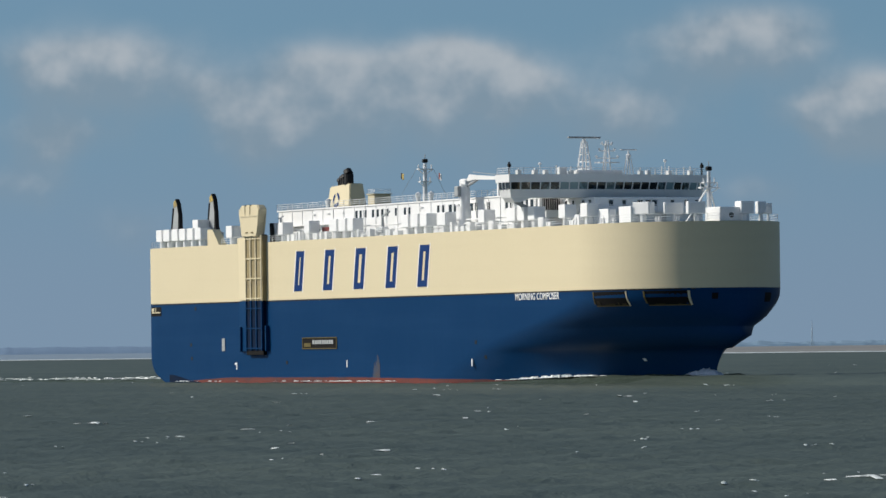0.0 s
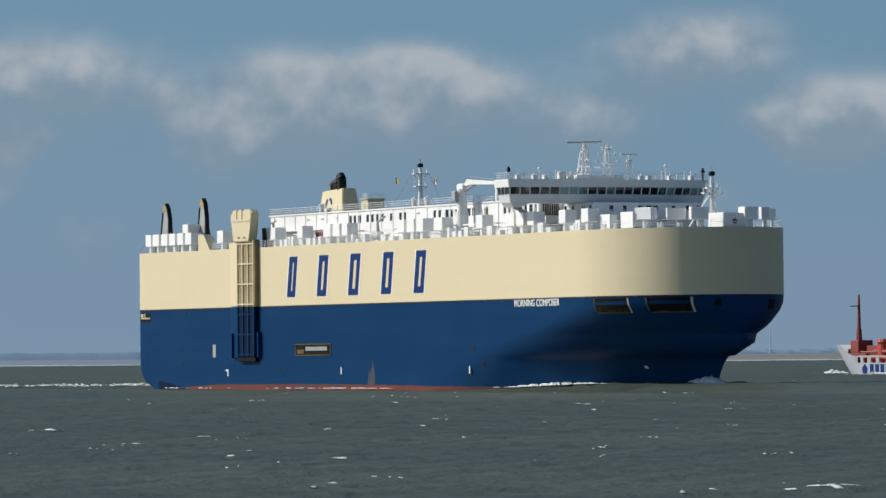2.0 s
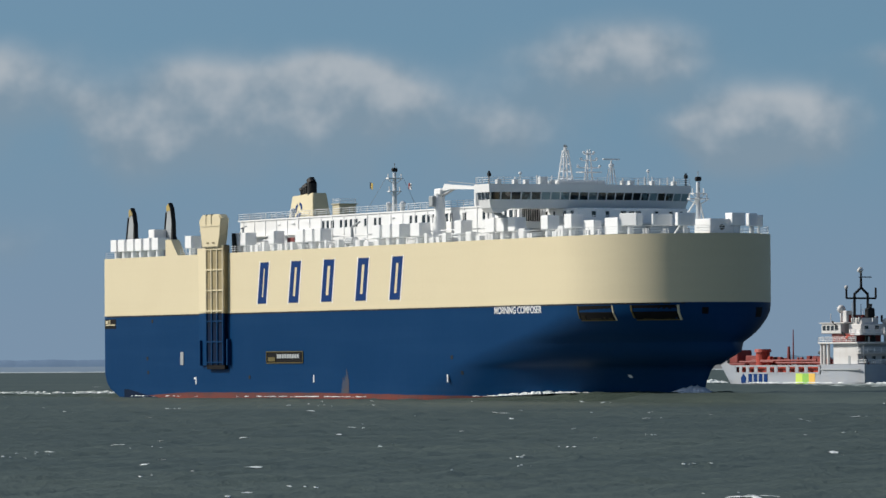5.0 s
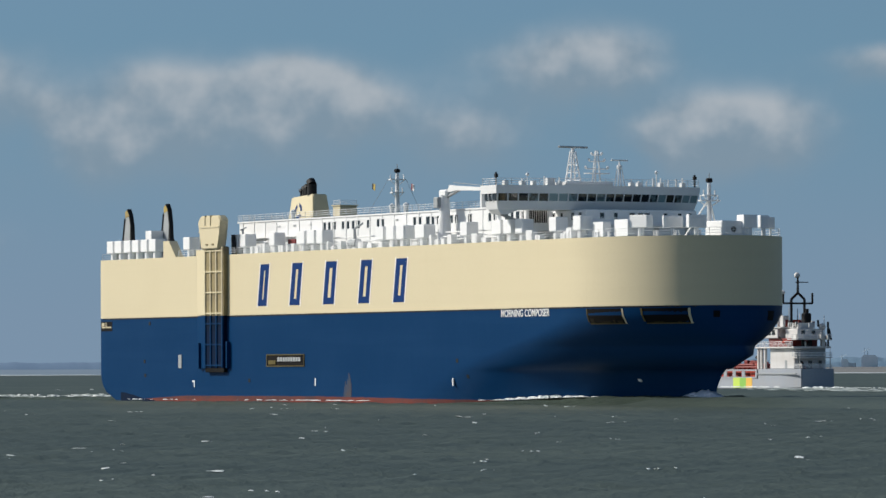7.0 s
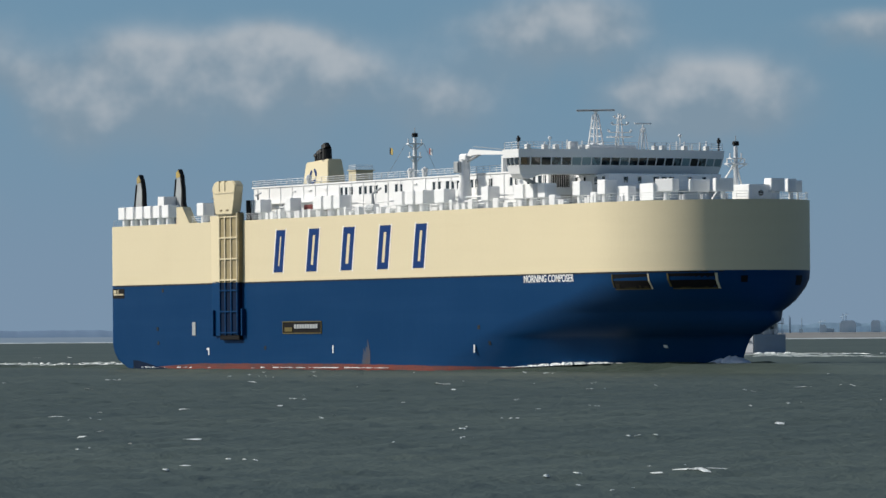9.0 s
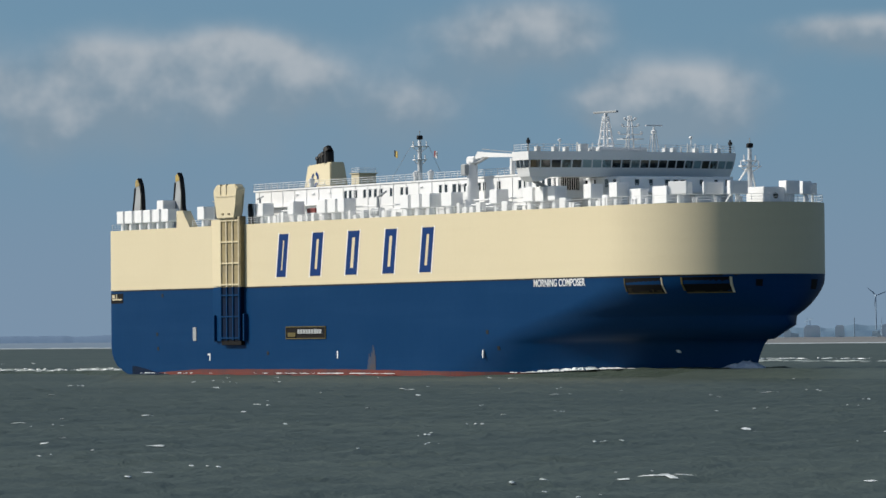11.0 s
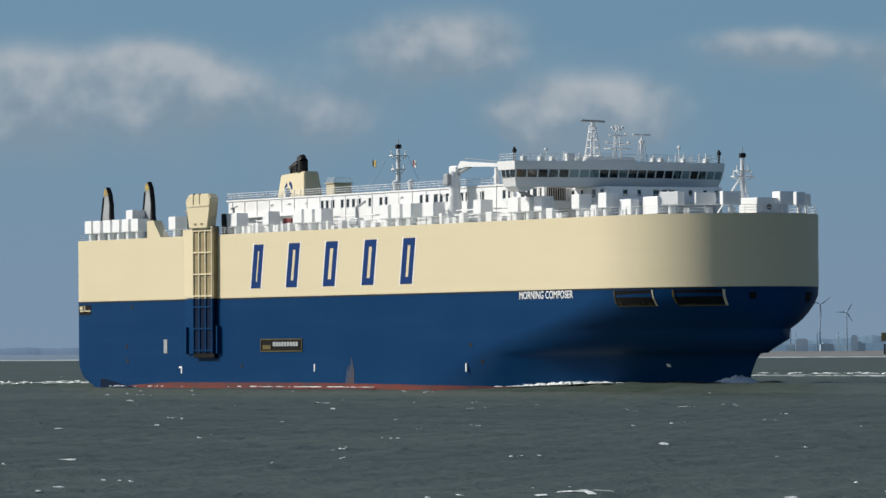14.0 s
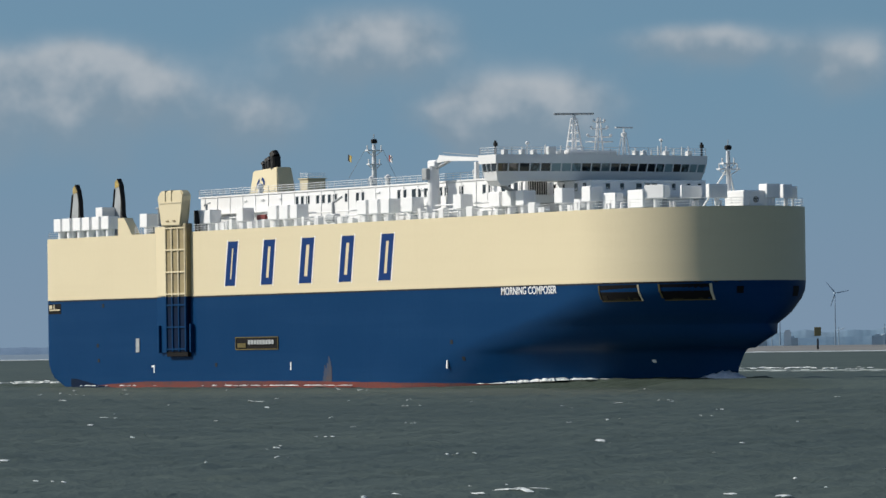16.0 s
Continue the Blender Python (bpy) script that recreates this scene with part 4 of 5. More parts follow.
        return m

    m = mast("signal_mast", 86.4, 0.0, 31.0, 39.3, ((35.0, 1.1), (37.2, 1.4)), "white signal mast with yards")
    for top, foot in (((86.4, 1.7, 37.3), (86.8, 4.6, 31.2)), ((86.4, -1.7, 37.3), (86.0, -5.5, 31.2))):
        bm = bmesh.new()
        tube(bm, top, foot, 0.03, n=4)
        part("halyard", bm, GREY, m)
    for x, y, z, cols in ((86.6, 2.6, 35.6, (DEEP_RED, WHITE)), (86.2, -4.6, 35.6, (BLACK, YELLOW))):
        for k, c in enumerate(cols):
            bm = bmesh.new()
            prism(bm, [(x + k * 0.6, z + 1.0 - 0.12 * k), (x + k * 0.6 + 0.62, z + 0.88 - 0.12 * k), (x + k * 0.6 + 0.55, z - 0.2 - 0.15 * k), (x + k * 0.6 - 0.05, z - 0.05 * k)], "y", y - 0.03 - 0.06 * k, y + 0.03 - 0.06 * k)
            part("flag_panel", bm, c, m)

    # deck crane
    bm = bmesh.new()
    tube(bm, (125.3, -11.6, DECK_Z), (125.3, -11.6, 29.6), 1.1, 1.05, 16)
    tube(bm, (125.3, -11.6, 29.6), (125.3, -11.6, 33.4), 0.9, 0.85, 16)
    crane = part("deck_crane", bm, WHITE, ship, "white pedestal deck crane with a folded jib")
    quick("crane_cab", GREY, crane, (124.0, 125.6, -13.0, -11.2, 31.2, 33.0), bevel=0.15)
    quick("crane_head", WHITE, crane, (124.3, 126.9, -12.2, -11.0, 33.0, 34.2), bevel=0.25)
    bm = bmesh.new()
    prism(bm, [(126.4, 33.7), (127.6, 34.9), (129.0, 34.75), (140.6, 34.05), (140.6, 33.6), (129.5, 33.95)], "y", -11.9, -11.3)
    jib = part("jib", bm, WHITE, crane, "white tapering jib")
    bm = bmesh.new()
    tube(bm, (126.4, -11.6, 33.0), (130.5, -11.6, 34.0), 0.22, n=6)
    tube(bm, (127.6, -11.2, 35.3), (140.4, -11.4, 34.3), 0.05, n=4)
    part("cylinder", bm, GREY, jib)
    quick("jib_rest", WHITE, ship, (138.0, 138.5, -11.9, -11.3, 31.0, 33.5))

    # bridge: full-width wheelhouse with a curved, outward-leaning front
    def front(y, lean=0.0):
        return 157.4 - 2.4 * (y / 18.3) ** 2 + lean

    def curved(name, z0, z1, lean0, lean1, w0, w1, material, parent, label="", back=151.0, n=24):
        bm = bmesh.new()
        rows = []
        for i in range(n + 1):
            s = -1 + 2 * i / n
            rows.append([bm.verts.new((front(s * w0, lean0), s * w0, z0)), bm.verts.new((front(s * w1, lean1), s * w1, z1)), bm.verts.new((back, s * w1, z1)), bm.verts.new((back, s * w0, z0))])
        for a, b in zip(rows, rows[1:]):
            for k in range(4):
                bm.faces.new((a[k], b[k], b[(k + 1) % 4], a[(k + 1) % 4]))
        bm.faces.new(rows[0]), bm.faces.new(rows[-1][::-1])
        return part(name, bm, material, parent, label)

    bridge = curved("wheelhouse", 30.15, 31.5, -0.6, -0.1, 17.7, 18.1, BRIGHT_WHITE, ship, "white wheelhouse with a full-width band of windows")
    curved("window_core", 31.5, 32.65, -0.36, 0.0, 17.9, 18.05, DARK, bridge, "solid dark core painted as the unlit room behind the panes", back=151.2)
    curved("upper_fascia", 32.65, 33.95, 0.3, 0.45, 18.35, 18.45, BRIGHT_WHITE, bridge, "white fascia over the windows", back=150.3)
    quick("monkey_deck", ROOF, bridge, (150.5, 155.2, -18.2, 18.2, 33.95, 33.99), label="grey-green painted monkey deck")
    for i in range(22):
        ys = [-18.0 + 36.0 * (i + e) / 22 for e in (0.0, 1.0)]
        bm = bmesh.new()
        quad = [bm.verts.new((front(y, lean) + 0.03, y * f, z)) for y, lean, z, f in ((ys[0], -0.16, 31.5, 1.0), (ys[1], -0.16, 31.5, 1.0), (ys[1], 0.2, 32.65, 1.008), (ys[0], 0.2, 32.65, 1.008))]
        face = bm.faces.new(quad)
        for v in bmesh.ops.extrude_face_region(bm, geom=[face])["geom"]:
            if isinstance(v, bmesh.types.BMVert):
                v.co.x -= 0.06
        part("pane", bm, PANE, bridge)
    for i in range(23):
        y = -18.0 + 36.0 * i / 22
        bm = bmesh.new()
        tube(bm, (front(y, -0.12) + 0.02, y, 31.45), (front(y, 0.24) + 0.02, y * 1.008, 32.7), 0.12, n=5)
        part("mullion", bm, WHITE, bridge)
    for k in range(3):
        x = 151.35 + k * 1.25
        quick("pane", PANE, bridge, (x, x + 1.1, -18.2, -18.1, 31.6, 32.6))
        bm = bmesh.new()
        tube(bm, (x - 0.08, -18.12, 31.45), (x - 0.08, -18.3, 32.7), 0.13, n=5)
        part("mullion", bm, WHITE, bridge)
    # tapering wing undersides
    for s in (-1, 1):
        bm = bmesh.new()
        prism(bm, [(s * 17.7, 30.2), (s * 17.2, 29.5), (s * 16.0, 29.4), (s * 13.8, 30.2)], "x", 151.4, 154.6)
        part("wing_bracket", bm, WHITE, bridge)
        bm = bmesh.new()
        tube(bm, (153, s * 16.2, 29.5), (153, s * 11.0, 27.3), 0.3, n=6)
        part("wing_stay", bm, GREY, bridge)
    rail("monkey_deck_railing", [(front(-18.2 + 36.4 * k / 16, 0.2), -18.2 + 36.4 * k / 16, 33.95) for k in range(17)], bridge, height=1.05, r=0.05)
    rail("monkey_deck_railing", [(150.5, -18.2, 33.95), (155.0, -18.2, 33.95)], bridge, height=1.05, r=0.05)
    # accommodation block under the bridge
    block = quick("accommodation_block", BRIGHT_WHITE, ship, (149.1, 160.8, -5.5, 14.6, DECK_Z, 30.1), bevel=0.1, label="white accommodation block under the bridge")
    quick("block_roof", ROOF, block, (149.3, 160.6, -5.3, 14.4, 30.1, 30.13))
    for x, w in ((150.4, 0.45), (153.0, 0.45), (156.3, 0.8), (158.7, 0.8)):
        win = quick("window", GLASS, block, (x, x + w, -5.58, -5.45, 28.5, 29.7))
        quick("window_frame", WHITE, win, (x - 0.12, x + w + 0.12, -5.66, -5.5, 29.7, 29.85))
    for y, w in ((-2.9, 0.7), (-0.4, 0.6), (2.4, 0.9), (3.9, 0.9), (5.1, 0.9), (8.6, 0.6), (11.2, 0.6), (13.2, 0.5)):
        win = quick("window", GLASS, block, (160.75, 160.87, y, y + w, 28.7, 29.6))
        quick("window_frame", WHITE, win, (160.78, 160.94, y - 0.12, y + w + 0.12, 29.6, 29.74), (160.78, 160.94, y - 0.12, y + w + 0.12, 28.56, 28.7))
    for y in (-4.2, 0.9, 6.8, 12.4):
        quick("door", OFF_WHITE, block, (160.76, 160.88, y, y + 0.9, 25.3, 27.3))
    quick("string_course", WHITE, block, (149.1, 160.95, -5.65, 14.7, 27.75, 27.9))
    quick("front_gallery", WHITE, block, (160.8, 162.4, -5.5, 14.5, 27.6, 27.75))
    rail("gallery_railing", [(149.2, -5.7, 27.75), (162.3, -5.7, 27.75), (162.3, 14.4, 27.75)], block, r=0.05)
    rail("gallery_railing", [(143, -12.6, 27.6), (150, -12.6, 27.6)], block, r=0.05)
    quick("side_gallery", WHITE, block, (142, 149, -12.8, y_wall, 27.3, 27.6))

    # radar mast
    bm = bmesh.new()
    x, y = 150.6, -2.0
    for dx, dy in ((-1, -1), (1, -1), (1, 1), (-1, 1)):
        tube(bm, (x + dx * 0.95, y + dy * 0.95, 33.9), (x + dx * 0.3, y + dy * 0.3, 39.6), 0.16, 0.12, 6)
    for z, s in ((35.0, 0.82), (36.2, 0.7), (37.4, 0.56), (38.6, 0.42)):
        for k in range(4):
            c = [(-s, -s), (s, -s), (s, s), (-s, s)]
            tube(bm, (x + c[k][0], y + c[k][1], z), (x + c[(k + 1) % 4][0], y + c[(k + 1) % 4][1], z + (0.6 if k % 2 else 0)), 0.08, n=4)
    radar = part("radar_mast", bm, WHITE, ship, "white lattice radar mast")
    scanner = quick("scanner", GREY, radar, (-0.25, 0.25, -3.0, 3.0, 0.0, 0.3), bevel=0.06, label="long rotating radar scanner")
    scanner.location = (x, y, 40.1)
    bm = bmesh.new()
    tube(bm, (x, y, 39.4), (x, y, 40.1), 0.3, n=8)
    part("gearbox", bm, WHITE, radar)
    bm = bmesh.new()
    for dx, dy in ((-0.5, -0.6), (0.5, -0.6), (0, 0.7)):
        tube(bm, (x + 1.6 + dx, y + 3.4 + dy, 33.9), (x + 1.6 + dx * 0.3, y + 3.4 + dy * 0.3, 39.7), 0.13, 0.09, 6)
    for z, w in ((36.8, 2.0), (38.0, 1.4), (39.0, 0.9)):
        tube(bm, (x + 1.6, y + 3.4 - w, z), (x + 1.6, y + 3.4 + w, z), 0.09, n=4)
        for s in (-1, 1):
            ball(bm, (x + 1.6, y + 3.4 + s * w, z + 0.25), 0.25, 1)
    box(bm, x + 0.6, x + 2.6, y + 1.6, y + 5.2, 36.0, 36.15)
    part("aerial_mast", bm, WHITE, radar)
    quick("mast_house", WHITE, radar, (x - 2, x + 3.4, y - 3.0, y + 5.4, 33.9, 34.7), bevel=0.1)
    bm = bmesh.new()
    for dx, dy in ((-0.6, -0.6), (0.6, -0.6), (0.6, 0.6), (-0.6, 0.6)):
        tube(bm, (155.6 + dx, 3.6 + dy, 33.9), (155.6 + dx * 0.5, 3.6 + dy * 0.5, 36.6), 0.1, n=5)
    tube(bm, (155.6, 3.6, 36.0), (155.6, 3.6, 37.9), 0.25, 0.12, 8)
    ball(bm, (155.6, 3.6, 37.0), 0.5, 1)
    second = part("small_radar_mast", bm, WHITE, ship, "short white radar mast")
    scanner2 = quick("small_scanner", WHITE, second, (-0.15, 0.15, -1.5, 1.5, 0.0, 0.22), bevel=0.04)
    scanner2.location = (155.6, 3.6, 37.95)
    # aerials, lockers and domes on the bridge roof
    rr = random.Random(4)
    for y in (-15.5, -12.5, -10.5, -8.5, -5.8, 7.2, 8.6, 10.0, 11.2, 12.6, 14.0, 15.4, 16.6):
        bm = bmesh.new()
        tube(bm, (153, y, 33.9), (153, y, 34.8 + rr.random() * 0.8), 0.14, 0.1, 5)
        if rr.random() < 0.5:
            box(bm, 152.6, 153.4, y - 0.35, y + 0.35, 33.95, 34.7)
        part("roof_aerial", bm, WHITE, bridge)
    quick("roof_locker", WHITE, bridge, (151.5, 152.5, -7.6, -6.2, 33.9, 35.3), bevel=0.1)
    for y, z in ((-11.0, 35.6), (12.4, 36.2)):
        bm = bmesh.new()
        tube(bm, (152, y, 33.9), (152, y, z), 0.07, n=5)
        ball(bm, (152, y, z + 0.2), 0.28, 2)
        part("aerial_dome", bm, WHITE, bridge)
    for y in (-18.0, 17.9):
        bm = bmesh.new()
        tube(bm, (154.6, y, 33.9), (154.6, y, 36.0), 0.16, n=6)
        box(bm, 154.4, 154.9, y - 0.22, y + 0.22, 35.2, 35.7)
        part("wing_lamp", bm, BLACK, bridge)

    # foremast and bow house
    m = mast("foremast", 189.3, 0.0, DECK_Z, 34.3, ((30.6, 1.7), (31.4, 1.1)), "white foremast with a black lantern")
    for s in (-1, 1):
        bm = bmesh.new()
        tube(bm, (189.3, 0, 31), (187.0, s * 3.0, DECK_Z), 0.14, n=5)
        part("stay", bm, WHITE, m)
    house2 = quick("bow_house", WHITE, ship, (190.4, 195.4, -1.4, 3.4, DECK_Z, 27.5), bevel=0.12, label="small white house on the bow deck")
    bm = bmesh.new()
    tube(bm, (195.4, 0.6, 26.2), (195.5, 0.6, 26.2), 0.45, n=14)
    part("porthole", bm, GLASS, house2)
    for x, y in ((180, -12.5), (184, -11), (187, -8), (190.5, -6.5), (193.5, -4.5), (178, -13.2)):
        bm = bmesh.new()
        for s in (-0.5, 0.5):
            tube(bm, (x + s, y, DECK_Z + 0.1), (x + s, y, 26.1), 0.25, n=8)
        box(bm, x - 0.9, x + 0.9, y - 0.4, y + 0.4, DECK_Z - 0.03, DECK_Z + 0.15)
        part("bollard", bm, WHITE, ship)
    return ship, scanner, Vector(scanner.location)


ship, scanner, scanner_at = car_carrier()


# ---- foam and wake that travel with the car carrier ----
def ship_foam():
    rr = random.Random(31)
    bm = bmesh.new()
    for k in range(70):
        x = rr.choice((rr.uniform(14, 60), rr.uniform(60, 110), rr.gauss(84, 6), rr.gauss(100, 4)))
        foam_sheet(bm, x, -half_breadth(x, 0) - rr.uniform(0.3, 2.2), rr.uniform(0.3, 1.5), 0.25, radians(rr.gauss(0, 8)), 400 + k, 0.16, False, rr.uniform(0.02, 0.14))
    side = part("side_foam", bm, FOAM)
    tagged(side, "broken white foam along the ship's waterline", "foam", kind="stuff")
    bm = bmesh.new()
    for k in range(120):
        x = rr.triangular(143, 174, 160)
        foam_sheet(bm, x, -half_breadth(x, 0) - rr.uniform(0.4, 3.5), rr.uniform(0.5, 1.9), rr.uniform(0.3, 0.8), radians(rr.gauss(-12, 6)), 600 + k, 0.35 + 0.55 * min(1.0, max(0.0, (x - 150) / 18)), False, rr.uniform(0.05, 0.55) * max(0.15, 1 - abs(x - 160) / 13))
    crest = part("shoulder_wave_foam", bm, FOAM)
    tagged(crest, "white breaking wave at the ship's shoulder", "foam", kind="stuff")
    bm = bmesh.new()
    nu, nv = 60, 22
    grid = []
    for iu in range(nu + 1):
        x = 184.5 + 11.5 * iu / nu
        row = []
        for iv in range(nv + 1):
            q = iv / nv
            y = -half_breadth(min(x, 191.2), 0.5) + 0.4 - 3.4 * q
            h = 1.25 * math.exp(-(abs(x - 189.6) / 3.3) ** 3) * math.exp(-((q - 0.28) / 0.3) ** 2)
            h *= 0.9 + 0.45 * noise.noise((x * 0.9, y * 0.9, 0)) + 0.3 * noise.noise((x * 2.4, y * 2.4, 2)) + 0.2 * noise.noise((x * 6, y * 6, 4))
            row.append(bm.verts.new((x, y, max(0.2, 0.75 + h + 0.12 * noise.noise((x * 6, y * 6, 5)) - 0.05))))
        grid.append(row)
    for p, q in zip(grid, grid[1:]):
        for k in range(nv):
            bm.faces.new((p[k], q[k], q[k + 1], p[k + 1]))
    spray = part("bow_spray", bm, SPRAY, smooth=True)
    tagged(spray, "bluish-white spray thrown up at the stem", "spray", kind="stuff")
    # low stern wave with torn foam on its crest
    def stern_height(x, y):
        away = max(0.0, 12 - x)
        mid = -11 - 0.03 * away
        return 0.75 * math.exp(-((y - mid) / (5.0 + 0.03 * away)) ** 2) * min(1.0, away / 9) * math.exp(-away / 190)

    bm = bmesh.new()
    rows = [[bm.verts.new((12 - 260 * (i / 80) ** 1.4, -34 + 2.2 * k, 0)) for k in range(22)] for i in range(81)]
    for p, q in zip(rows, rows[1:]):
        for k in range(21):
            bm.faces.new((p[k], q[k], q[k + 1], p[k + 1]))
    for v in bm.verts:
        v.co.z = stern_height(v.co.x, v.co.y) * (1 + 0.3 * noise.noise((v.co.x * 0.2, v.co.y * 0.2, 8))) - 0.12 - 0.7 * min(1.0, abs(v.co.y + 11) / 22) ** 2
    stern_swell = part("stern_swell", bm, WATER, smooth=True)
    tagged(stern_swell, "low grey-green stern wave trailing the ship", "wave", kind="stuff")
    foams = []
    for name, material, count, low, high, label in (("stern_wake", FOAM, 210, 0.25, 1.3, "broken white line of foam trailing from the stern"), ("stern_wake_froth", THIN_FOAM, 170, 0.6, 3.0, "thin grey froth round the stern wake")):
        bm = bmesh.new()
        for k in range(count):
            x = 16 - 290 * rr.random() ** 1.9
            away = max(0.0, 12 - x)
            y = -11 - 0.03 * away + rr.gauss(0, 1.5 + away * 0.02)
            foam_sheet(bm, x, y, rr.uniform(low, high), rr.uniform(0.15, 0.5), radians(rr.gauss(4, 9)), 900 + k, stern_height(x, y) * rr.uniform(0.75, 1.25) + rr.uniform(0.02, 0.22), False, rr.uniform(0.02, 0.2))
        foams.append(tagged(part(name, bm, material), label, "wake", kind="stuff"))
    # swell that the bow pushes up along the hull
    bm = bmesh.new()
    rows = []
    for i in range(241):
        x = 138 + 72 * i / 240
        rise = min(1.0, max(0.0, (x - 140) / 30)) * min(1.0, max(0.0, (209 - x) / 13))
        base = half_breadth(min(x, 190.6), 0.5)
        row = []
        for k in range(31):
            o = -1.5 + 0.65 * k
            chop = 0.22 * noise.noise((x * 0.35, o * 0.35, 1)) + 0.12 * noise.noise((x * 0.9, o * 0.9, 4))
            row.append(bm.verts.new((x, -base - o, rise * (math.exp(-(max(0.0, o) / 6.5) ** 2) + chop) - 0.9 * (k / 30) ** 1.5)))
        rows.append(row)
    for p, q in zip(rows, rows[1:]):
        for k in range(30):
            bm.faces.new((p[k], q[k], q[k + 1], p[k + 1]))
    swell = part("bow_swell", bm, WATER, smooth=True)
    tagged(swell, "grey-green swell pushed up along the ship's bow", "wave", kind="stuff")
    # broad raised water ahead and to port of the stem, added to carry the ship's shadow
    def ease(v):
        v = min(1.0, max(0.0, v))
        return v * v * (3 - 2 * v)

    bm = bmesh.new()
    rows = []
    for i in range(111):
        x = 187 + 1.2 * i
        row = []
        for k in range(101):
            y = -26 + 1.1 * k
            edge = ease((x - 187) / 10) * ease((318 - x) / 60) * ease((y + 26) / 16) * ease((84 - y) / 40)
            chop = 0.16 * noise.noise((x * 0.3, y * 0.3, 2)) + 0.1 * noise.noise((x * 0.8, y * 0.8, 6))
            row.append(bm.verts.new((x, y, edge * (1.65 + chop) - 0.8)))
        rows.append(row)
    for p, q in zip(rows, rows[1:]):
        for k in range(100):
            bm.faces.new((p[k], q[k], q[k + 1], p[k + 1]))
    ahead = part("shadow_swell", bm, WATER, smooth=True)
    tagged(ahead, "low broad raised water added ahead of the stem to carry the ship's shadow", "wave", kind="stuff")
    return [side, crest, spray, swell, ahead, stern_swell] + foams


ship_foams = ship_foam()


# ---- small tanker, going the other way: x forward from the stern, y to port ----
def tanker_half(x, z):
    full = 5.5
    xe = 62.5 + 0.85 * max(0, z)
    u = min(1.0, max(0.0, (x - 49) / (xe - 49)))
    b = full * (1 - u ** (1.7 + 0.08 * z))
    s = min(1.0, max(0.0, x / 9))
    return b * (0.86 + 0.14 * math.sin(s * math.pi / 2) if z > 1.2 else 0.72 + 0.28 * math.sin(s * math.pi / 2))


def tanker():
    t = new("gas_tanker")
    tagged(t, "small tanker with pale grey hull, red deck gear and white bridge", "ship")

    def band(name, zs, material, x_lo, x_hi, label=""):
        bm = bmesh.new()
        grids = []
        for side in (-1, 1):
            g = []
            for z in zs:
                top = 62.5 + 0.85 * max(0, z)
                hi = min(x_hi, top)
                g.append([bm.verts.new((x_lo + (hi - x_lo) * k / 40, side * tanker_half(x_lo + (hi - x_lo) * k / 40, z), z)) for k in range(41)])
            for a, b in zip(g, g[1:]):
                for i in range(40):
                    bm.faces.new((a[i], a[i + 1], b[i + 1], b[i]))
            grids.append(g)
        for k in range(len(zs) - 1):
            for i in (0, -1):
                bm.faces.new((grids[0][k][i], grids[0][k + 1][i], grids[1][k + 1][i], grids[1][k][i]))
        top0, top1 = grids[0][-1], grids[1][-1]
        for i in range(40):
            bm.faces.new((top0[i], top0[i + 1], top1[i + 1], top1[i]))
        bmesh.ops.remove_doubles(bm, verts=bm.verts, dist=0.01)
        return part(name, bm, material, t, label)

    band("hull", [-1.5, 0.0, 1.5, 3.0, 3.6], HULL_GREY, 0, 80, "pale grey hull")
    quick("forecastle_deck", DEEP_RED, t, (54.0, 61.5, -2.4, 2.4, 3.5, 6.3), bevel=0.2, label="deep red forecastle deck")
    band("poop", [3.6, 4.8, 5.9], HULL_GREY, 0.02, 19.5, "pale grey raised stern")
    quick("transom", STERN_GREY, t, (-0.25, 0.05, -4.5, 4.5, 0.2, 5.9), bevel=0.1, label="transom in blue-grey with its shade painted in")
    quick("rub_rail", GREY, t, (1, 19, 5.3, 5.75, 4.5, 4.75))
    # bulwark with freeing openings
    def plating(name, x0, x1, low, high, parent, side=1, label="", n=16):
        bm = bmesh.new()
        rows = []
        for k in range(n + 1):
            x = x0 + (x1 - x0) * k / n
            zs = (low(x), high(x))
            rows.append([bm.verts.new((x, side * (tanker_half(x, 4.0) - o), z)) for o, z in ((0.0, zs[0]), (0.0, zs[1]), (0.18, zs[1]), (0.18, zs[0]))])
        for p, q in zip(rows, rows[1:]):
            for k in range(4):
                bm.faces.new((p[k], q[k], q[(k + 1) % 4], p[(k + 1) % 4]))
        return part(name, bm, HULL_GREY, parent, label)

    bulwark = plating("bulwark", 19, 55, lambda x: 5.35, lambda x: 5.75, t, label="pale bulwark with a row of openings")
    plating("bulwark_foot", 19, 55, lambda x: 3.5, lambda x: 3.95, bulwark)
    for x in (19.0, 24.5, 28.2, 31.8, 36.5, 39.6, 44.6, 48.0, 51.0, 53.8):
        plating("bulwark_post", x, x + 1.3, lambda q: 3.9, lambda q: 5.4, bulwark, n=2)
    plating("bulwark", 19, 55, lambda x: 3.5, lambda x: 5.75, t, -1)
    for side in (1, -1):
        bm = bmesh.new()
        rows = []
        for k in range(25):
            f = k / 24
            top = 5.75 + 2.7 * min(1.0, max(0.0, (f - 0.15) / 0.6)) ** 1.2
            row = []
            for o in (0.0, 0.16):
                for q in range(5):
                    z = 3.4 + (top - 3.4) * (q if o == 0 else 4 - q) / 4
                    x = 54.5 + (62.5 + 0.85 * z - 54.5) * f - o * f
                    row.append(bm.verts.new((x, side * max(0.0, tanker_half(x, z) - o), z)))
            rows.append(row)
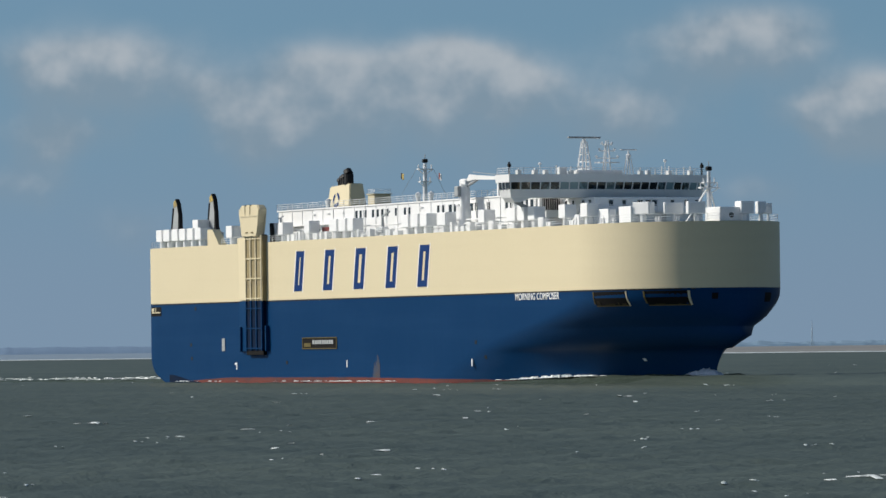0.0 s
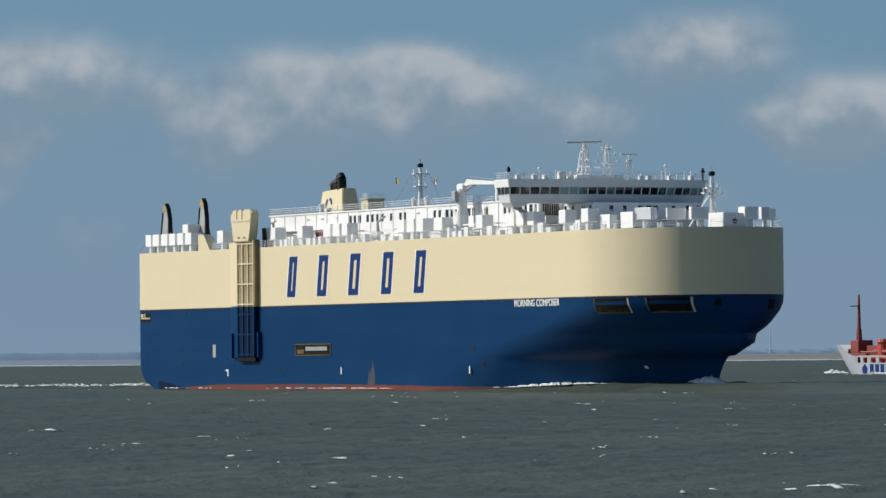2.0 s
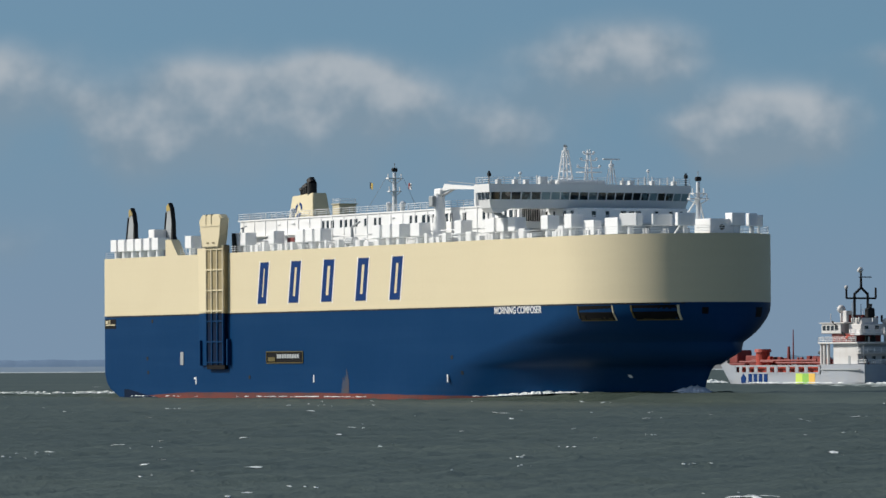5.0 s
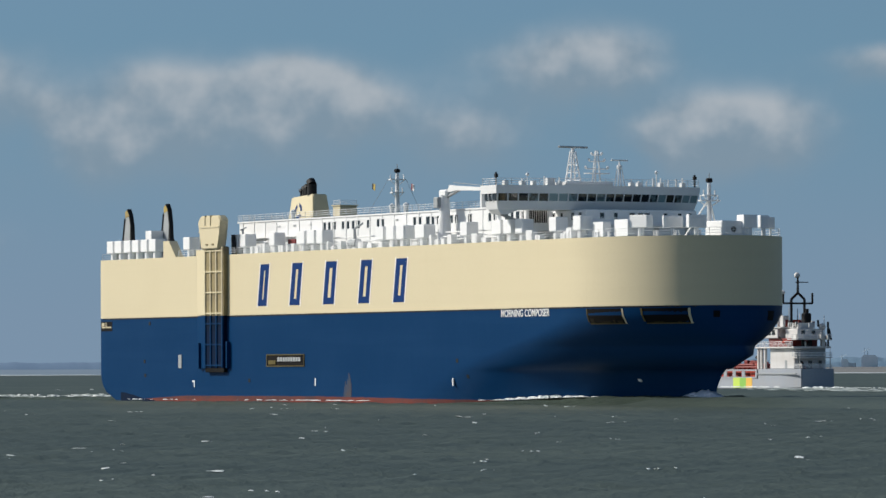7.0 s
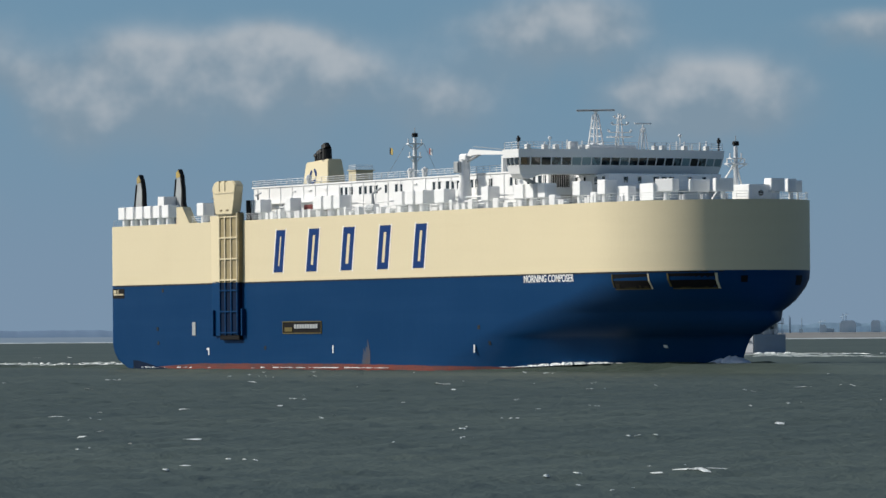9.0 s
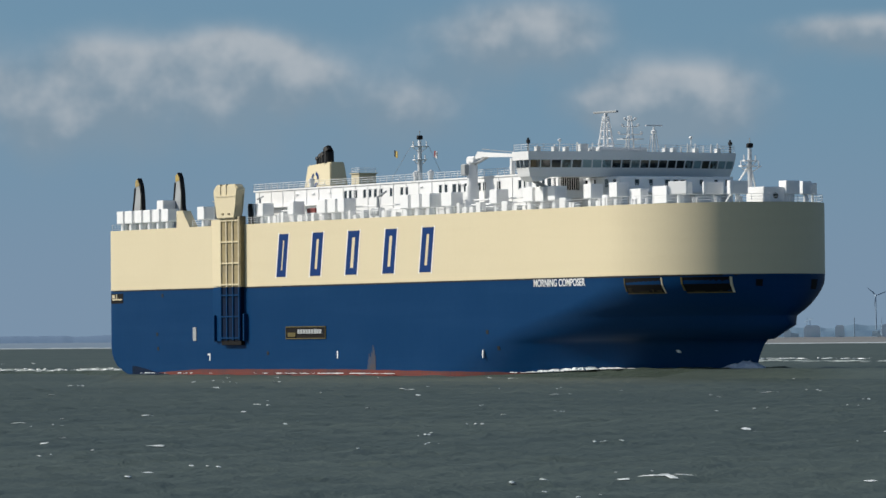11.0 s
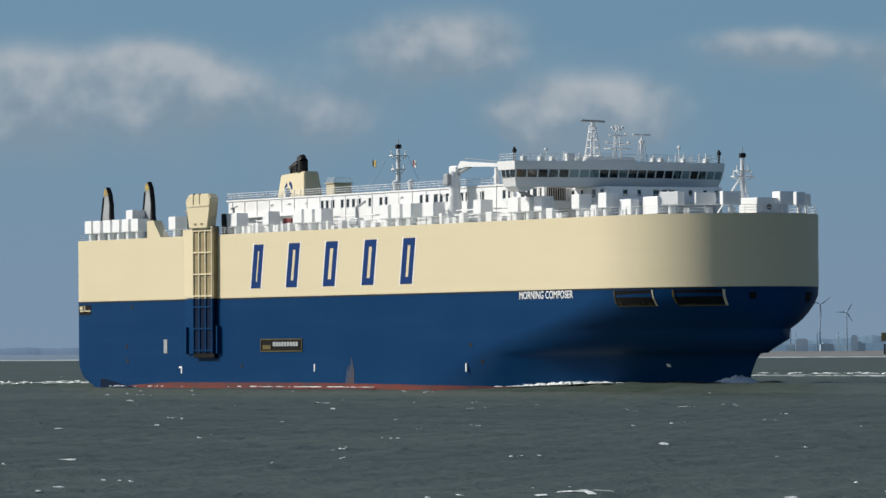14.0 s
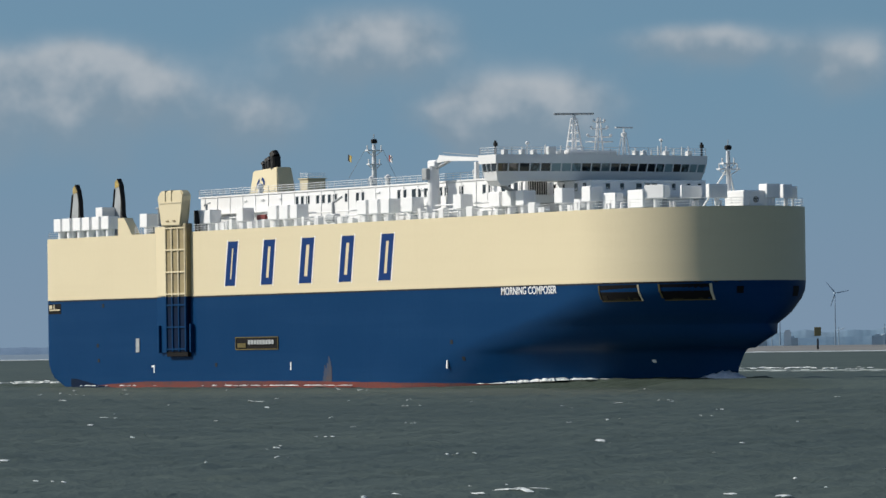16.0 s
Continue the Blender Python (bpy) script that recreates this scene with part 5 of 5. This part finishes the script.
        for p, q in zip(rows, rows[1:]):
            for k in range(10):
                bm.faces.new((p[k], q[k], q[(k + 1) % 10], p[(k + 1) % 10]))
        part("bow_plating", bm, HULL_GREY, t, "pale plating that rises to the raked stem")
    # cargo deck and gear
    quick("cargo_deck", ORANGE_RED, t, (19, 55, -4.5, 4.5, 3.6, 5.5), bevel=0.15, label="orange-red trunk deck")
    for x0, x1, z in ((22, 40, 6.3), (24, 50, 6.9), (41, 55, 6.6)):
        for y in (-1.5, 1.0, 3.2):
            bm = bmesh.new()
            tube(bm, (x0, y, z), (x1, y, z), 0.26, n=8)
            part("cargo_pipe", bm, ORANGE_RED if y < 3 else DEEP_RED, t)
    rr = random.Random(6)
    for k in range(34):
        x, y, w, h = rr.uniform(21, 55), rr.uniform(-3.5, 3.5), rr.uniform(0.2, 1.0), rr.uniform(0.8, 2.9)
        quick("deck_fitting", rr.choice((ORANGE_RED, DEEP_RED, DEEP_RED)), t, (x - w, x + w, y - w * 0.6, y + w * 0.6, 5.5, 5.5 + h), bevel=0.08)
    bm = bmesh.new()
    tube(bm, (47.2, 2.0, 5.5), (47.2, 2.0, 9.0), 1.7, n=16)
    tube(bm, (47.2, 2.0, 9.0), (47.2, 2.0, 9.8), 2.1, 1.9, n=16)
    part("tank_dome", bm, ORANGE_RED, t, "orange-red cylindrical tank dome")
    quick("winch_house", DEEP_RED, t, (57.2, 60.6, -2.0, 2.3, 6.2, 9.6), bevel=0.2)
    quick("windlass", BLACK, t, (60.8, 62.4, -1.8, 1.8, 6.2, 7.4), bevel=0.2)
    quick("deck_store", DEEP_RED, t, (49.5, 55.5, -1.8, 1.2, 5.5, 8.2), bevel=0.15)
    bm = bmesh.new()
    tube(bm, (59.4, 0.5, 9.0), (59.4, 0.5, 12.5), 0.85, 0.6, 10)
    tube(bm, (59.4, 0.5, 12.5), (59.4, 0.5, 21.0), 0.5, 0.25, 10)
    fm = part("foremast", bm, DEEP_RED, t, "dark red tapering foremast")
    quick("yard", BLACK, fm, (58.9, 59.9, 0.4, 2.8, 18.0, 18.25))
    for x, h, r in ((36.6, 14.6, 0.22), (38.4, 10.4, 0.55)):
        bm = bmesh.new()
        tube(bm, (x, 0.8, 5.9), (x, 0.8, h), r, r * 0.5, 8)
        part("vent_post", bm, DEEP_RED, t)
    bm = bmesh.new()
    tube(bm, (21.5, 3.2, 5.9), (21.5, 3.2, 8.6), 0.45, n=8)
    tube(bm, (21.5, 3.2, 8.4), (23.0, 3.2, 8.8), 0.4, n=8)
    part("vent_post", bm, BLACK, t)
    # company marks as plain shapes
    for x0, x1, mat in ((26.5, 29.2, LIME), (24.0, 26.5, GREEN), (21.6, 24.0, AMBER)):
        quick("colour_panel", mat, t, (x0, x1, 5.4, 5.57, 0.5, 3.7))
    for k in range(4):
        x = 46.8 - k * 2.1
        quick("company_mark", BLUE_SIGN, t, (x, x + 1.4, tanker_half(x + 1.4, 2) - 0.05, tanker_half(x, 2) + 0.08, 1.4, 3.6), label="plain blue bar of the company mark")
    bm = bmesh.new()
    prism(bm, [(49.4, 1.3), (51.2, 1.3), (51.4, 2.6), (50.3, 3.7), (49.2, 2.6)], "y", 5.05, 5.52)
    part("company_mark", bm, BLUE_SIGN, t, "plain blue shield of the company mark")
    # accommodation
    house = quick("accommodation", OFF_WHITE, t, (3.5, 15.0, -4.6, 4.4, 5.9, 11.0), bevel=0.12, label="white accommodation block at the stern")
    for x in (19.8, 18.3, 16.6):
        quick("pillar", OFF_WHITE, house, (x, x + 0.5, 4.3, 4.9, 5.9, 11.0))
    quick("bridge_deck", OFF_WHITE, house, (2.2, 20.6, -5.3, 5.4, 10.9, 11.35), bevel=0.08)
    rail("bridge_railing", [(20.4, -5.2, 11.35), (20.4, 5.3, 11.35), (3, 5.3, 11.35)], house, height=1.2, r=0.09)
    quick("wheelhouse_lower", DEEP_RED, house, (6.0, 16.5, -3.8, 3.9, 11.35, 13.4), bevel=0.1, label="deep red lower bridge storey")
    wheel = quick("wheelhouse", OFF_WHITE, house, (11.0, 20.2, -4.3, 4.6, 13.4, 15.9), bevel=0.15, label="white wheelhouse")
    for k in range(4):
        quick("window", GLASS, wheel, (12.4 + k * 1.9, 13.8 + k * 1.9, 4.55, 4.66, 14.2, 15.4))
    for k in range(5):
        quick("window", GLASS, wheel, (20.15, 20.26, -3.8 + k * 1.65, -2.5 + k * 1.65, 14.3, 15.3))
    quick("wheelhouse_roof", OFF_WHITE, wheel, (9.0, 20.5, -4.6, 4.9, 15.9, 16.15))
    quick("aft_house", OFF_WHITE, house, (3.6, 9.4, -3.6, 3.4, 13.0, 15.7), bevel=0.12)
    quick("aft_top", OFF_WHITE, house, (5.0, 9.4, -2.4, 2.4, 15.7, 17.2), bevel=0.12)
    quick("aft_deck", OFF_WHITE, house, (1.4, 4.2, -5.2, 5.0, 8.5, 8.75))
    rail("aft_deck_railing", [(3.6, 4.9, 8.75), (1.5, 4.9, 8.75), (1.5, -5.1, 8.75)], house, height=1.1, r=0.08)
    # grey plate that paints the shade between the after decks
    quick("aft_shade_band", GREY, house, (3.3, 3.52, -4.2, 4.0, 8.8, 10.7))
    quick("aft_gallery", OFF_WHITE, house, (1.6, 6.0, -5.2, 5.0, 13.0, 13.25))
    rail("aft_railing", [(6, 4.9, 13.25), (1.7, 4.9, 13.25), (1.7, -5.1, 13.25)], house, height=1.1, r=0.09)
    rail("poop_railing", [(3.5, 4.5, 5.9), (0.2, 4.2, 5.9), (0.2, -4.2, 5.9)], house, height=1.1, r=0.09)
    for y, z in ((-3.4, 7.0), (-0.6, 7.0), (2.2, 7.0), (-2.6, 9.2), (0.5, 9.2), (3.0, 9.4), (-1.6, 14.4), (1.4, 14.4)):
        quick("aft_window", GLASS, house, (3.4, 3.52, y, y + 1.0, z, z + 0.9)) if z < 12 else quick("aft_window", GLASS, house, (3.5, 3.62, y, y + 1.0, z, z + 0.9))
    quick("side_door", GREY, house, (7.0, 8.0, 4.38, 4.46, 6.0, 8.0))
    quick("locker", DEEP_RED, house, (9.8, 12.8, -3.0, 3.0, 16.15, 18.0), bevel=0.1)
    funnel = quick("funnel", BLACK, t, (4.9, 7.0, -1.5, 0.4, 17.1, 19.6), bevel=0.3, label="black funnel")
    bm = bmesh.new()
    tube(bm, (5.8, -0.6, 19.4), (5.6, -0.6, 20.6), 0.4, n=10)
    part("exhaust", bm, BLACK, funnel)
    bm = bmesh.new()
    for y in (-1.9, 1.9):
        tube(bm, (9.0, y, 16.8), (9.0, y, 23.0), 0.34, n=8)
        tube(bm, (9.0, y, 23.0), (9.0, 0, 24.6), 0.34, n=8)
    tube(bm, (9.0, -4.2, 22.0), (9.0, 4.2, 22.0), 0.26, n=6)
    for y in (-4.2, 4.2):
        tube(bm, (9.0, y, 22.0), (9.0, y, 24.6), 0.26, n=6)
    tube(bm, (9.0, 0, 24.4), (9.0, 0, 28.6), 0.36, 0.22, 8)
    tube(bm, (9.0, -3.0, 27.2), (9.0, 0.6, 27.2), 0.14, n=6)
    m2 = part("main_mast", bm, BLACK, t, "black two-legged main mast")
    bm = bmesh.new()
    ball(bm, (9.0, 0.2, 28.9), 0.75, 2)
    part("lantern", bm, OFF_WHITE, m2)
    bm = bmesh.new()
    ball(bm, (9.0, 4.2, 24.7), 0.5, 2)
    part("lantern", bm, OFF_WHITE, m2)
    for x, y, z, r in ((13.0, 3.2, 19.4, 1.05), (4.2, -4.0, 16.2, 0.9)):
        bm = bmesh.new()
        tube(bm, (x, y, z - 3.4), (x, y, z), 0.3, n=6)
        ball(bm, (x, y, z), r, 2)
        part("satellite_dome", bm, OFF_WHITE, t, "white satellite dome", smooth=True)
    quick("roof_cabinet", OFF_WHITE, t, (10.0, 11.8, 2.0, 3.6, 16.15, 19.0), bevel=0.15)
    bm = bmesh.new()
    tube(bm, (2.4, -4.6, 11.35), (2.4, -4.6, 17.4), 0.25, n=6)
    tube(bm, (1.8, -5.0, 13.0), (3.0, -5.2, 15.6), 0.35, n=6)
    part("davit", bm, BLACK, t)
    # clutter on the after decks
    rr = random.Random(9)
    for k in range(34):
        lvl = rr.choice((5.9, 11.35, 13.25, 16.2))
        x = rr.uniform(0.6, 3.2) if lvl in (5.9, 13.25) else rr.uniform(2.4, 9.0)
        y = rr.uniform(-4.4, 4.4)
        w, hh = (rr.uniform(0.1, 0.25) if lvl == 16.2 else rr.uniform(0.15, 0.5)), rr.uniform(0.7, 1.8)
        quick("deck_fitting", rr.choice((OFF_WHITE, OFF_WHITE, GREY, DEEP_RED, BLACK)), t, (x - w, x + w, y - w, y + w, lvl, lvl + hh), bevel=0.05)
    for x, y, z0, z1 in ((3.0, 3.8, 16.8, 20.6), (2.6, -3.6, 13.2, 19.0), (8.0, 3.2, 16.8, 21.0), (13.0, -3.0, 16.1, 19.6), (1.2, 4.3, 5.9, 10.5), (1.0, -4.3, 5.9, 10.8), (17.0, 3.8, 16.1, 18.4)):
        bm = bmesh.new()
        tube(bm, (x, y, z0), (x, y, z1), 0.12, 0.08, 5)
        part("aerial_pole", bm, rr.choice((OFF_WHITE, BLACK, OFF_WHITE)), t)
    bm = bmesh.new()
    tube(bm, (9.0, 3.8, 12.0), (14.5, 4.9, 16.4), 0.22, n=6)
    part("boat_davit", bm, BLACK, t)
    bm = bmesh.new()
    ball(bm, (7.2, 4.6, 12.4), 1.0, 2, 0.6)
    part("rescue_boat", bm, ORANGE_RED, t, "small orange rescue boat")
    # the fore part is drawn out to its true length
    for ob in t.children_recursive:
        for v in ob.data.vertices:
            if v.co.x > 20.7:
                v.co.x += (v.co.x - 20.7) * 0.2
    return t


tank_ship = tanker()


def tanker_foam():
    rr = random.Random(77)
    bm = bmesh.new()
    for k in range(60):
        x = rr.uniform(67, 80)
        foam_sheet(bm, x, rr.gauss(0, 1) + 3.2 + (75 - x) * 0.45, rr.uniform(0.8, 2.2), rr.uniform(0.5, 1.1), radians(rr.gauss(-25, 10)), 3000 + k, 0.3, False, rr.uniform(0.3, 1.0) * max(0.3, 1 - abs(x - 73) / 7))
    for k in range(30):
        x = rr.uniform(8, 60)
        foam_sheet(bm, x, tanker_half(x, 0) + 0.6, rr.uniform(1, 3), 0.4, 0, 3200 + k, 0.25, False, 0.2)
    bow_foam = part("tanker_bow_wave", bm, FOAM)
    tagged(bow_foam, "white bow wave and foam along the tanker's side", "foam", kind="stuff")
    bm = bmesh.new()
    for k in range(190):
        x = 6 - 300 * rr.random() ** 1.6
        w = 1.8 + abs(x) * 0.05
        foam_sheet(bm, x, 2 + rr.gauss(0, w), rr.uniform(0.4, 1.9), rr.uniform(0.3, 0.9), radians(rr.gauss(0, 8)), 3300 + k, 0.1, False, rr.uniform(0.1, 0.5) if x > -14 else rr.uniform(0.02, 0.2))
    wake = part("tanker_wake", bm, FOAM)
    tagged(wake, "white churned wake behind the small tanker", "wake", kind="stuff")
    bm = bmesh.new()
    for k in range(300):
        x = 2 - 330 * rr.random() ** 1.2
        foam_sheet(bm, x, 4 + min(62.0, max(0.0, -x) * 0.5) + rr.gauss(0, 10), rr.uniform(0.8, 4.0), rr.uniform(0.5, 1.6), radians(rr.gauss(0, 8)), 3600 + k, 0.1, False, rr.uniform(0.02, 0.18))
    froth = part("tanker_wake_froth", bm, THIN_FOAM)
    tagged(froth, "thin grey froth beside the tanker's wake", "wake", kind="stuff")
    return [bow_foam, wake, froth]


tanker_foams = tanker_foam()


# ---- what moves ----
def motions():
    TRIM = -0.08
    ticks = [0.0, 4.0, 8.0, 12.0, 16.0]
    run = [(t, pose(-948.67 + 6.711 * t, 421.09 + 0.2487 * t, 0, 0, TRIM, 0)) for t in ticks]
    for ob in [ship] + ship_foams:
        walk(ob, run)
    back = [(t, pose(-1093.8 - 6.2 * t, 705.5, 0, 0, 0, 180)) for t in ticks]
    walk(tank_ship, [(t, Matrix.Translation((0, 0, -1.1)) @ m) for t, m in back])
    for ob in tanker_foams:
        walk(ob, back)
    for ob in (sea, whitecaps):
        walk(ob, [(t, pose(0.95 * t, -0.5 * t, 0)) for t in ticks])
    walk(scanner, [(k * 0.5, Matrix.Translation(scanner_at) @ pose(0, 0, 0, 0, 0, 78 * k)) for k in range(33)])
    for rotor, at, phase in ROTORS:
        walk(rotor, [(float(k), Matrix.Translation(at) @ pose(0, 0, 0, 0, phase + 60 * k, 0)) for k in range(17)])


motions()
